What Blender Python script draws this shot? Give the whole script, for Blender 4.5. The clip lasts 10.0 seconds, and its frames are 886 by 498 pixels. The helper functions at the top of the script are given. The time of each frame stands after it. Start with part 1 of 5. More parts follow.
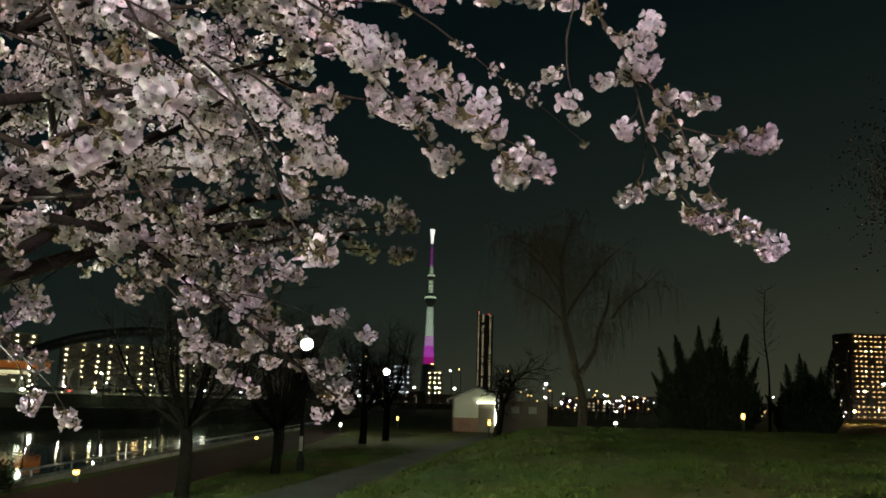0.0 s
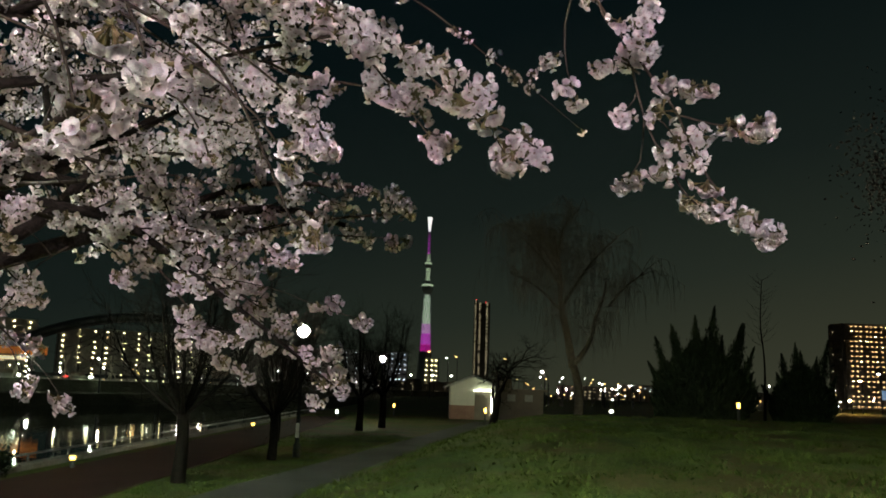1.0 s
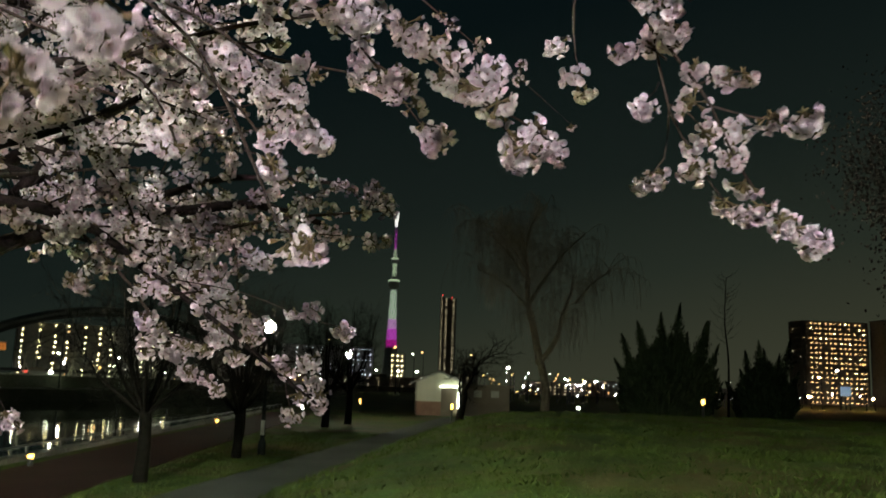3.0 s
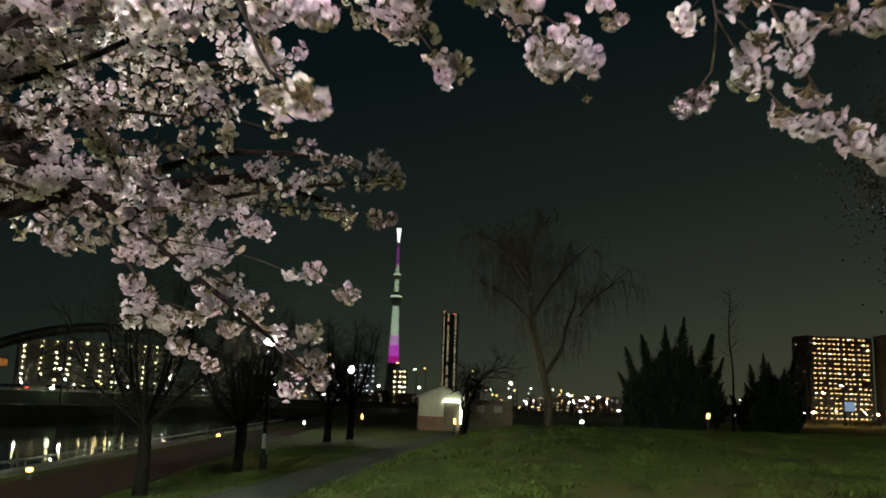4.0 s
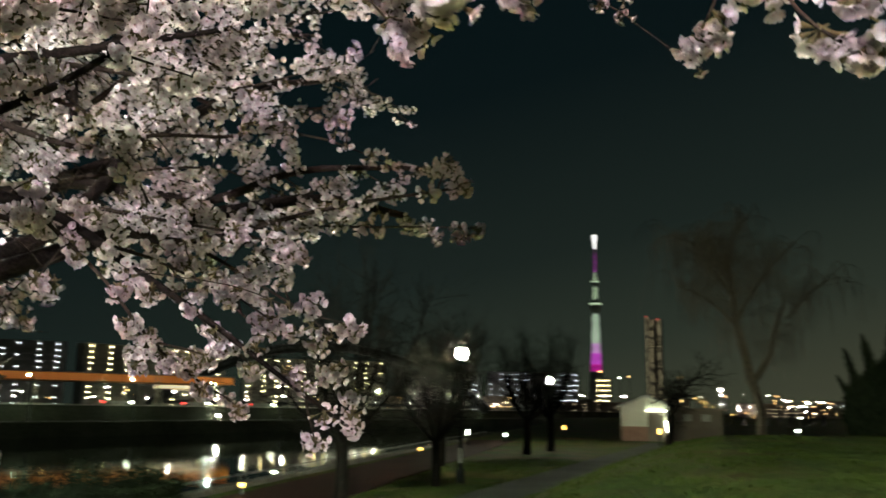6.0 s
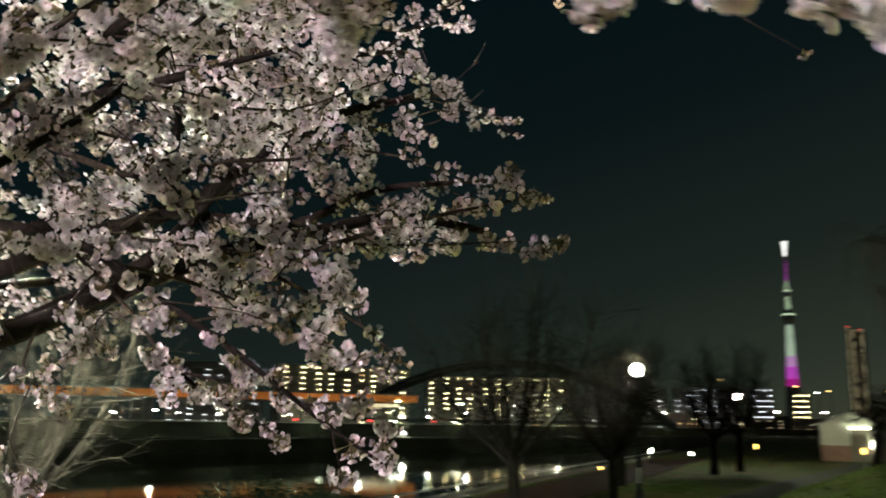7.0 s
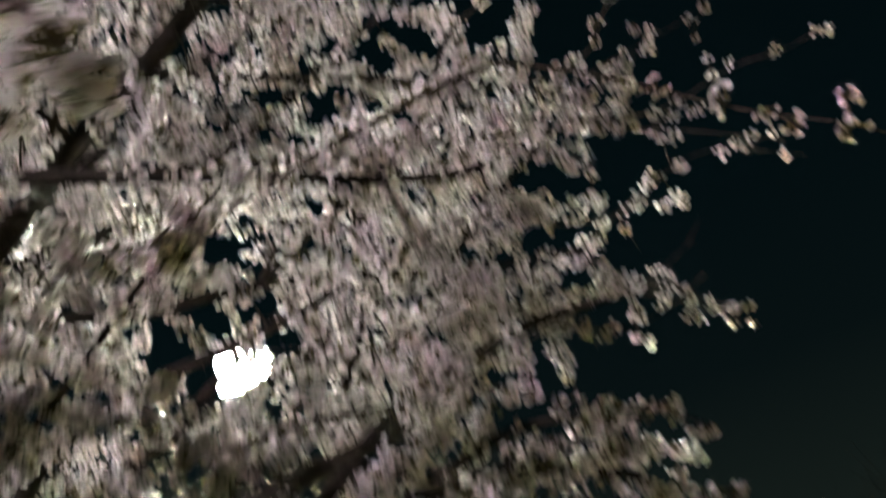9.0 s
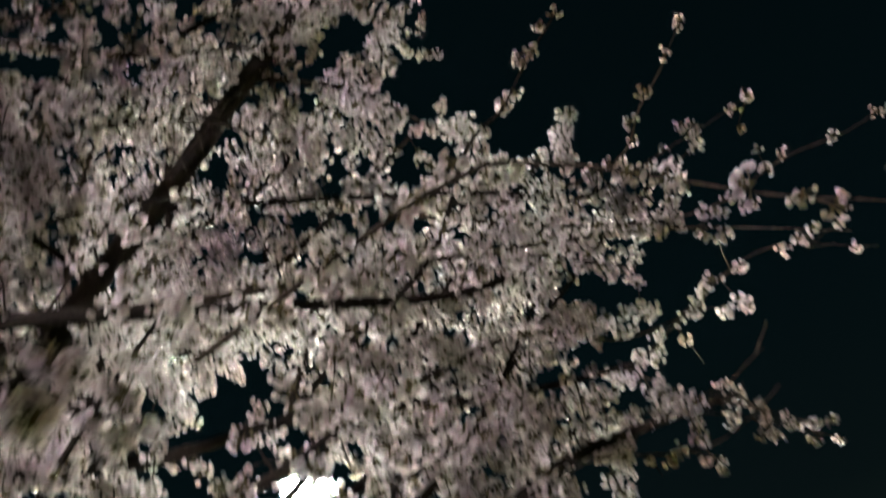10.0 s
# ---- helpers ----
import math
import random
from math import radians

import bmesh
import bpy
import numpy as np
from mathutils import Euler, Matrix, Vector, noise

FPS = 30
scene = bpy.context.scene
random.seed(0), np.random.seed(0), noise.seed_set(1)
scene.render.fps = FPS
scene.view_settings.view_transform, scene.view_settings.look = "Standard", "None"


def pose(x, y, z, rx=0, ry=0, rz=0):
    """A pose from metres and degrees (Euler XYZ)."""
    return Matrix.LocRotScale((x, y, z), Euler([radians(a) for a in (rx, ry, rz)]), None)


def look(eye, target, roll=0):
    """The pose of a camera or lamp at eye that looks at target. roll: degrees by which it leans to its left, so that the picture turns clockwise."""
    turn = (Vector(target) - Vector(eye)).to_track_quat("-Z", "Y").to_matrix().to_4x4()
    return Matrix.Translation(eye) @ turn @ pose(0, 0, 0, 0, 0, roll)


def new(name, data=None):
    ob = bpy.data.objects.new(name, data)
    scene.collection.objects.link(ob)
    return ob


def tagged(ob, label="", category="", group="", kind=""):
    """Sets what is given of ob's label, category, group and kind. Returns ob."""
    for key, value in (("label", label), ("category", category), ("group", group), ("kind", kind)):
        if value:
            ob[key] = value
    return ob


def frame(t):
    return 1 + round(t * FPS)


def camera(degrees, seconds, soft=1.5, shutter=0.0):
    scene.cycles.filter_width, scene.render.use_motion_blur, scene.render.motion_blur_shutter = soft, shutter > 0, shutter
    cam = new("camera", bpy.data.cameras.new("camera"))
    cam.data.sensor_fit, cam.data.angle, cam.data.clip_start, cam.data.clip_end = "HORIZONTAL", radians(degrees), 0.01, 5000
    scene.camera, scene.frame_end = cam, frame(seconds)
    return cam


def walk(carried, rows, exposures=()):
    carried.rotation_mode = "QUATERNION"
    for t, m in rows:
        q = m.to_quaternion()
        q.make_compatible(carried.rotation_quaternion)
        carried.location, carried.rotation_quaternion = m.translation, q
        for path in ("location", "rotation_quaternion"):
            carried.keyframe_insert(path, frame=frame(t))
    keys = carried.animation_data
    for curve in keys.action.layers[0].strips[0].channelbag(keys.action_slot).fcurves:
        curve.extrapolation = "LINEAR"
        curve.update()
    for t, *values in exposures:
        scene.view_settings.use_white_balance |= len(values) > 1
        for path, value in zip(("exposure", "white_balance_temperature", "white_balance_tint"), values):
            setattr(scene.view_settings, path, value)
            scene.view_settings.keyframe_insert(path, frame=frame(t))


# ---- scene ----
cam = camera(53.7, 10.0, soft=1.7, shutter=0.85)
PATH = [
    (0, (0.823, 1.272, 2.481), (0.839, 3.241, 2.828), 1.7),
    (0.5, (0.826, 1.279, 2.480), (0.846, 3.251, 2.817), 1.7),
    (1, (0.826, 1.281, 2.482), (0.849, 3.255, 2.802), 2.0),
    (1.5, (0.805, 1.304, 2.509), (0.840, 3.284, 2.790), 2.3),
    (2, (0.806, 1.347, 2.545), (0.860, 3.331, 2.789), 2.6),
    (2.2, (0.817, 1.368, 2.550), (0.879, 3.353, 2.790), 2.7),
    (3.5, (0.760, 1.521, 2.474), (0.871, 3.487, 2.822), 1.7),
    (4, (0.771, 1.621, 2.429), (0.864, 3.589, 2.777), 2.0),
    (4.5, (0.801, 1.695, 2.433), (0.867, 3.666, 2.763), 1.7),
    (5, (0.827, 1.770, 2.471), (0.821, 3.742, 2.805), 1.7),
    (5.2, (0.856, 1.797, 2.483), (0.813, 3.768, 2.822), 1.6),
    (6.3, (1.096, 1.985, 2.511), (0.676, 3.907, 2.873), 1.1),
    (6.467, (1.1148, 1.9988, 2.5149), (0.6447, 3.9106, 2.8787), 1.6),
    (6.5, (1.135, 2.018, 2.518), (0.629, 3.918, 2.885), 1.6),
    (6.533, (1.1552, 2.0372, 2.5211), (0.6133, 3.9254, 2.8913), 1.6),
    (7, (1.273, 2.153, 2.538), (0.539, 3.972, 2.928), 0.9),
    (7.467, (1.4367, 2.2941, 2.5703), (0.4880, 4.0122, 2.9564), 0.4),
    (7.5, (1.440, 2.297, 2.571), (0.487, 4.013, 2.957), 0.4),
    (7.533, (1.4428, 2.2986, 2.5715), (0.4849, 4.0109, 2.9585), 0.4),
    (7.8, (1.528, 2.335, 2.582), (0.425, 3.950, 3.003), 0.2),
    (8, (1.553, 2.405, 2.633), (0.386, 3.964, 3.089), -0.3),
    (8.5, (1.573, 2.686, 2.729), (0.277, 4.090, 3.320), -0.4),
    (8.967, (1.5476, 2.7868, 2.7742), (0.2096, 4.0660, 3.5300), 1.0),
    (9, (1.543, 2.804, 2.779), (0.200, 4.065, 3.557), 1.0),
    (9.033, (1.5384, 2.8212, 2.7838), (0.1904, 4.0640, 3.5840), 1.0),
    (9.5, (1.510, 2.920, 2.794), (0.146, 4.077, 3.688), 1.4),
    (10, (1.501, 3.025, 2.872), (0.130, 4.067, 3.889), 0.4),
]
EXPOSURES = ((0.0, -0.3), (2.2, -0.28), (3.5, -0.15), (5.0, 0.1), (6.5, 0.2), (7.5, 0.08), (8.5, -0.2), (10.0, -0.3))
walk(cam, [(t, look(eye, target, roll)) for t, eye, target, roll in PATH], EXPOSURES)

# ---------------------------------------------------------------- world and light
world = bpy.data.worlds.new("night_sky")
scene.world = world
world.use_nodes = True
wn, wl = world.node_tree.nodes, world.node_tree.links
wtc = wn.new("ShaderNodeTexCoord")
# the town's glow lies ahead along the river and fades upwards and to the dark side
wdot = wn.new("ShaderNodeVectorMath")
wdot.operation = "DOT_PRODUCT"
wdot.inputs[1].default_value = (-0.25, -0.14, 1.0)
wramp = wn.new("ShaderNodeValToRGB")
wl.new(wtc.outputs["Generated"], wdot.inputs[0])
wadd = wn.new("ShaderNodeMath")
wadd.operation = "ADD"
wadd.inputs[1].default_value = 0.25
wl.new(wdot.outputs["Value"], wadd.inputs[0])
wl.new(wadd.outputs[0], wramp.inputs[0])
wl.new(wramp.outputs[0], wn["Background"].inputs["Color"])
wramp.color_ramp.elements[0].position = 0.0
wramp.color_ramp.elements[0].color = (0.0520, 0.0540, 0.0330, 1)
wramp.color_ramp.elements[1].position = 0.95
wramp.color_ramp.elements[1].color = (0.0010, 0.0040, 0.0050, 1)
for where, col in ((0.10, (0.0360, 0.0400, 0.0250, 1)), (0.18, (0.0210, 0.0276, 0.0195, 1)), (0.30, (0.0098, 0.0152, 0.0126, 1)), (0.50, (0.0029, 0.0066, 0.0072, 1)), (0.70, (0.0014, 0.0050, 0.0062, 1))):
    wramp.color_ramp.elements.new(where).color = col
wn["Background"].inputs["Strength"].default_value = 1.0


# ---------------------------------------------------------------- materials
def mat(name):
    m = bpy.data.materials.new(name)
    m.use_nodes = True
    return m, m.node_tree.nodes, m.node_tree.links, m.node_tree.nodes["Principled BSDF"]


def speckled(name, dark, light, scale, rough=0.85, fine=9.0, bump=0.4, dist=0.01, metal=0.0, per_piece=0.0):
    """Two scales of colour noise with fine relief."""
    m, n, l, b = mat(name)
    tc = n.new("ShaderNodeTexCoord")
    big, small = n.new("ShaderNodeTexNoise"), n.new("ShaderNodeTexNoise")
    for node, s, d in ((big, scale, 3), (small, scale * fine, 5)):
        node.inputs["Scale"].default_value, node.inputs["Detail"].default_value = s, d
        l.new(tc.outputs["Object"], node.inputs["Vector"])
    mix = n.new("ShaderNodeMath")
    mix.operation = "ADD"
    half = n.new("ShaderNodeMath")
    half.operation = "MULTIPLY"
    half.inputs[1].default_value = 0.5
    l.new(big.outputs["Fac"], mix.inputs[0])
    l.new(small.outputs["Fac"], mix.inputs[1])
    l.new(mix.outputs[0], half.inputs[0])
    out = half.outputs[0]
    if per_piece:
        geo, scl, add = n.new("ShaderNodeObjectInfo"), n.new("ShaderNodeMath"), n.new("ShaderNodeMath")
        scl.operation, add.operation = "MULTIPLY_ADD", "ADD"
        scl.inputs[1].default_value, scl.inputs[2].default_value = per_piece, -per_piece / 2
        l.new(geo.outputs["Random"], scl.inputs[0])
        l.new(scl.outputs[0], add.inputs[0])
        l.new(out, add.inputs[1])
        out = add.outputs[0]
    ramp = n.new("ShaderNodeValToRGB")
    ramp.color_ramp.elements[0].position, ramp.color_ramp.elements[1].position = 0.35, 0.65
    ramp.color_ramp.elements[0].color, ramp.color_ramp.elements[1].color = (*dark, 1), (*light, 1)
    l.new(out, ramp.inputs[0])
    l.new(ramp.outputs[0], b.inputs["Base Color"])
    b.inputs["Roughness"].default_value, b.inputs["Metallic"].default_value = rough, metal
    b.inputs["Specular IOR Level"].default_value = 0.08 if rough > 0.7 else 0.4
    if bump:
        bp = n.new("ShaderNodeBump")
        bp.inputs["Strength"].default_value, bp.inputs["Distance"].default_value = bump, dist
        l.new(small.outputs["Fac"], bp.inputs["Height"])
        l.new(bp.outputs[0], b.inputs["Normal"])
    return m


def soil_patches(m):
    """Dry brown thatch shows through the turf in wide patches."""
    n, l = m.node_tree.nodes, m.node_tree.links
    b = n["Principled BSDF"]
    green = b.inputs["Base Color"].links[0].from_socket
    tc, noi, ramp, mix = n.new("ShaderNodeTexCoord"), n.new("ShaderNodeTexNoise"), n.new("ShaderNodeMapRange"), n.new("ShaderNodeMix")
    noi.inputs["Scale"].default_value, noi.inputs["Detail"].default_value = 0.23, 6
    noi.inputs["Roughness"].default_value = 0.7
    l.new(tc.outputs["Object"], noi.inputs["Vector"])
    ramp.inputs["From Min"].default_value, ramp.inputs["From Max"].default_value = 0.44, 0.60
    l.new(noi.outputs["Fac"], ramp.inputs["Value"])
    mix.data_type = "RGBA"
    mix.inputs["B"].default_value = (0.060, 0.047, 0.017, 1)
    l.new(ramp.outputs["Result"], mix.inputs["Factor"])
    l.new(green, mix.inputs["A"])
    l.new(mix.outputs["Result"], b.inputs["Base Color"])


def glowing(name, colour, strength):
    m, n, l, b = mat(name)
    b.inputs["Base Color"].default_value = (*colour, 1)
    b.inputs["Emission Color"].default_value = (*colour, 1)
    b.inputs["Emission Strength"].default_value = strength
    return m


def petal_material():
    m, n, l, b = mat("petal")
    geo, info = n.new("ShaderNodeNewGeometry"), n.new("ShaderNodeObjectInfo")
    tc, noi = n.new("ShaderNodeTexCoord"), n.new("ShaderNodeTexNoise")
    noi.inputs["Scale"].default_value = 9.0
    l.new(geo.outputs["Position"], noi.inputs["Vector"])
    s1 = n.new("ShaderNodeMath")
    s1.operation = "ADD"
    l.new(geo.outputs["Random Per Island"], s1.inputs[0])
    l.new(noi.outputs["Fac"], s1.inputs[1])
    s2 = n.new("ShaderNodeMath")
    s2.operation = "MULTIPLY"
    s2.inputs[1].default_value = 0.5
    l.new(s1.outputs[0], s2.inputs[0])
    ramp = n.new("ShaderNodeValToRGB")
    ramp.color_ramp.elements[0].position, ramp.color_ramp.elements[1].position = 0.15, 0.85
    ramp.color_ramp.elements[0].color, ramp.color_ramp.elements[1].color = (0.68, 0.52, 0.62, 1), (0.78, 0.705, 0.75, 1)
    l.new(s2.outputs[0], ramp.inputs[0])
    at = n.new("ShaderNodeAttribute")
    at.attribute_name = "along"
    heart = n.new("ShaderNodeMapRange")
    heart.inputs["From Min"].default_value, heart.inputs["From Max"].default_value = 0.0, 0.42
    l.new(at.outputs["Fac"], heart.inputs["Value"])
    tone = n.new("ShaderNodeMix")
    tone.data_type = "RGBA"
    tone.inputs["A"].default_value = (0.52, 0.27, 0.34, 1)
    l.new(heart.outputs["Result"], tone.inputs["Factor"])
    l.new(ramp.outputs[0], tone.inputs["B"])
    l.new(tone.outputs["Result"], b.inputs["Base Color"])
    b.inputs["Roughness"].default_value = 0.55
    b.inputs["Specular IOR Level"].default_value = 0.25
    tr = n.new("ShaderNodeBsdfTranslucent")
    l.new(tone.outputs["Result"], tr.inputs["Color"])
    mix = n.new("ShaderNodeMixShader")
    mix.inputs[0].default_value = 0.22
    l.new(b.outputs[0], mix.inputs[1])
    l.new(tr.outputs[0], mix.inputs[2])
    l.new(mix.outputs[0], n["Material Output"].inputs["Surface"])
    return m


PETAL = petal_material()
STALK = speckled("flower_stalk", (0.085, 0.085, 0.026), (0.12, 0.07, 0.032), 60, 0.6, bump=0)
BARK = speckled("cherry_bark", (0.008, 0.006, 0.005), (0.026, 0.019, 0.016), 14, 0.75, 8, 0.8, 0.006)
TWIG = speckled("cherry_twig", (0.020, 0.014, 0.011), (0.055, 0.042, 0.034), 40, 0.85, 4, 0.3, 0.002)
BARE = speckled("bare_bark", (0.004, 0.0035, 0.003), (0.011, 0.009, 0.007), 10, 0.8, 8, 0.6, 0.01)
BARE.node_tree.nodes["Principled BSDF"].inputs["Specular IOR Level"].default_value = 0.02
BARK_GREY = speckled("grey_bark", (0.045, 0.036, 0.026), (0.10, 0.082, 0.058), 6, 0.85, 8, 0.5, 0.01)
PALE_TWIG = speckled("pale_twig", (0.008, 0.006, 0.005), (0.019, 0.015, 0.011), 12, 0.75, 6, 0.3, 0.004)
GRASS = speckled("grass_ground", (0.012, 0.024, 0.004), (0.052, 0.082, 0.015), 0.55, 0.95, 14, 0.9, 0.05)
BLADE = speckled("grass_blade", (0.020, 0.032, 0.006), (0.056, 0.074, 0.013), 0.7, 0.8, 12, 0)
PIPE = speckled("galvanised_pipe", (0.09, 0.09, 0.09), (0.16, 0.16, 0.15), 3, 0.45, 8, 0.1, 0.002, 0.8)
soil_patches(GRASS)
POLE = speckled("dark_pole_paint", (0.006, 0.007, 0.006), (0.013, 0.014, 0.012), 3, 0.75, 8, 0.1, 0.002)
ASPHALT = speckled("path_asphalt", (0.022, 0.022, 0.021), (0.052, 0.051, 0.048), 0.5, 0.85, 60, 0.5, 0.004)
RED_PATH = speckled("red_paving", (0.017, 0.007, 0.006), (0.034, 0.014, 0.011), 0.6, 0.85, 50, 0.4, 0.004)
CONCRETE = speckled("bank_concrete", (0.07, 0.068, 0.06), (0.15, 0.145, 0.13), 0.4, 0.9, 20, 0.4, 0.01)
DARK_BANK = speckled("levee_wall", (0.014, 0.016, 0.010), (0.036, 0.036, 0.026), 0.25, 0.95, 14, 0.5, 0.03)
PARAPET = speckled("pale_parapet", (0.20, 0.20, 0.18), (0.32, 0.31, 0.28), 0.3, 0.85, 20, 0.3, 0.01)
STEEL = speckled("dark_steel", (0.020, 0.022, 0.022), (0.045, 0.048, 0.048), 2, 0.5, 6, 0.2, 0.003, 0.6)
CONIFER = speckled("conifer_needles", (0.006, 0.009, 0.004), (0.018, 0.024, 0.011), 3, 0.95, 8, 0.6, 0.03)
FACADE = speckled("apartment_concrete", (0.15, 0.15, 0.135), (0.24, 0.235, 0.21), 0.08, 0.9, 10, 0)
FACADE_DARK = speckled("dark_facade", (0.11, 0.09, 0.07), (0.19, 0.16, 0.13), 0.08, 0.85, 10, 0)
CREAM = speckled("cream_plaster", (0.42, 0.40, 0.33), (0.55, 0.53, 0.45), 1.2, 0.9, 20, 0.3, 0.004)
BROWN_TILE = speckled("brown_tile_dado", (0.16, 0.085, 0.06), (0.25, 0.14, 0.10), 2.5, 0.7, 12, 0.3, 0.004)
ROOF = speckled("roof_sheet", (0.20, 0.20, 0.18), (0.34, 0.33, 0.30), 1.0, 0.6, 12, 0.3, 0.004)
TOWER = speckled("tower_steel", (0.20, 0.21, 0.22), (0.30, 0.31, 0.32), 0.02, 0.6, 8, 0)
# the orange of sodium light is put into the girder's base colour
ORANGE = speckled("girder_sodium_tint", (0.42, 0.15, 0.03), (0.60, 0.23, 0.05), 0.15, 0.6, 12, 0)

LAMP_WHITE = glowing("lamp_white", (0.86, 1.0, 0.74), 7800.0)
LAMP_FAR = glowing("lamp_far_white", (0.96, 1.0, 0.68), 1300.0)
LAMP_TOWN = glowing("lamp_town_white", (1.0, 0.98, 0.80), 420.0)
LAMP_AMBER = glowing("lamp_amber", (1.0, 0.55, 0.16), 9.0)
LAMP_GREEN = glowing("lamp_green_white", (0.88, 1.0, 0.72), 25.0)
LAMP_PATH = glowing("lamp_path_amber", (1.0, 0.52, 0.10), 10.0)
# for an unseen lamp added to brighten the grass
LAWN_FILL = glowing("lawn_fill_lamp", (0.96, 1.0, 0.68), 800.0)
LAMP_BEHIND = glowing("lamp_unseen_white", (1.0, 0.94, 0.98), 1640.0)
WIN_YELLOW = glowing("corridor_light_yellow", (1.0, 0.88, 0.42), 16.0)
WIN_WHITE = glowing("corridor_light_white", (0.88, 0.95, 1.0), 4.2)
WIN_AMBER = glowing("window_amber", (1.0, 0.62, 0.25), 4.0)
WIN_DIM = glowing("window_dim", (0.9, 0.75, 0.45), 0.8)
WIN_FAR = glowing("window_far", (1.0, 0.86, 0.50), 0.55)
RED_LAMP = glowing("red_beacon", (1.0, 0.06, 0.05), 3.0)
BLUE_SIGN = glowing("blue_sign_light", (0.30, 0.50, 0.85), 0.30)
# the fascia gives off the orange that sodium lamps would cast on it
FASCIA_GLOW = glowing("fascia_glow", (1.0, 0.30, 0.06), 0.10)
# floodlight on the tower, made as glow of its own surfaces
TW_WHITE = glowing("tower_glow_white", (1.0, 1.0, 0.95), 1.3)
TW_GREEN = glowing("tower_glow_green", (0.70, 0.90, 0.58), 0.62)
TW_PURPLE = glowing("tower_glow_purple", (0.75, 0.10, 0.75), 0.60)
TW_MAGENTA = glowing("tower_glow_magenta", (0.70, 0.02, 0.42), 0.50)
TW_LILAC = glowing("tower_glow_lilac", (0.80, 0.42, 0.82), 0.55)
TW_PALE = glowing("tower_glow_pale", (0.72, 0.92, 0.68), 0.50)
TW_DIM = glowing("tower_glow_dim", (0.35, 0.20, 0.33), 0.22)


def water_material():
    m, n, l, b = mat("river_water")
    b.inputs["Base Color"].default_value = (0.006, 0.008, 0.007, 1)
    b.inputs["Roughness"].default_value = 0.03
    b.inputs["IOR"].default_value = 1.33
    tc, mp, noi, bp = n.new("ShaderNodeTexCoord"), n.new("ShaderNodeMapping"), n.new("ShaderNodeTexNoise"), n.new("ShaderNodeBump")
    mp.inputs["Scale"].default_value = (1.0, 1.0, 1.0)
    noi.inputs["Scale"].default_value, noi.inputs["Detail"].default_value = 1.6, 3
    bp.inputs["Strength"].default_value, bp.inputs["Distance"].default_value = 0.30, 0.014
    l.new(tc.outputs["Object"], mp.inputs[0])
    l.new(mp.outputs[0], noi.inputs["Vector"])
    l.new(noi.outputs["Fac"], bp.inputs["Height"])
    l.new(bp.outputs[0], b.inputs["Normal"])
    return m


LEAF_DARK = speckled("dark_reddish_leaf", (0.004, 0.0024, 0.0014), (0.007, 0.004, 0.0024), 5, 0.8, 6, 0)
WATER = water_material()


# ---------------------------------------------------------------- mesh helpers
def mesh_object(name, verts, faces, material, parent=None, smooth=False, index=None):
    me = bpy.data.meshes.new(name)
    me.from_pydata([tuple(v) for v in verts], [], [tuple(f) for f in faces])
    for m in (material if isinstance(material, (list, tuple)) else [material]):
        me.materials.append(m)
    if index is not None:
        me.polygons.foreach_set("material_index", np.asarray(index, dtype=np.int32))
    if smooth:
        me.polygons.foreach_set("use_smooth", np.ones(len(me.polygons), dtype=bool))
    me.update()
    ob = new(name, me)
    if parent:
        ob.parent = parent
    return ob


def thing(name, at, label, category, group="", kind=""):
    e = new(name)
    e.empty_display_size = 0.1
    e.location = at
    return tagged(e, label, category, group, kind)


def part(name, bm, material, parent, label=""):
    """Links a bmesh as one mesh object under a thing or a part."""
    me = bpy.data.meshes.new(name)
    bm.to_mesh(me)
    bm.free()
    for m in (material if isinstance(material, (list, tuple)) else [material]):
        me.materials.append(m)
    ob = new(name, me)
    if parent:
        ob.parent = parent
    if label:
        tagged(ob, label)
    return ob


def bm_box(bm, lo, hi, bevel=0.0, top=1.0):
    """A box from corner to corner, its top scaled by top, edges bevelled."""
    lo, hi = Vector(lo), Vector(hi)
    c, s = (lo + hi) / 2, hi - lo
    r = bmesh.ops.create_cube(bm, size=1)
    for v in r["verts"]:
        k = top if v.co.z > 0 else 1.0
        v.co = Vector((c.x + v.co.x * s.x * k, c.y + v.co.y * s.y * k, c.z + v.co.z * s.z))
    if bevel:
        edges = list({e for v in r["verts"] for e in v.link_edges})
        bmesh.ops.bevel(bm, geom=edges, offset=bevel, segments=2, affect="EDGES")
    return bm


def bm_ring_stack(bm, rings, sides=12, cap=True):
    """A turned body: rings of (radius, z, x, y)."""
    rows = []
    for r, z, x, y in rings:
        rows.append([bm.verts.new((x + r * math.cos(2 * math.pi * i / sides), y + r * math.sin(2 * math.pi * i / sides), z)) for i in range(sides)])
    for a, b in zip(rows, rows[1:]):
        for i in range(sides):
            bm.faces.new((a[i], a[(i + 1) % sides], b[(i + 1) % sides], b[i])).smooth = True
    if cap:
        bm.faces.new(rows[0][::-1])
        bm.faces.new(rows[-1])
    return bm


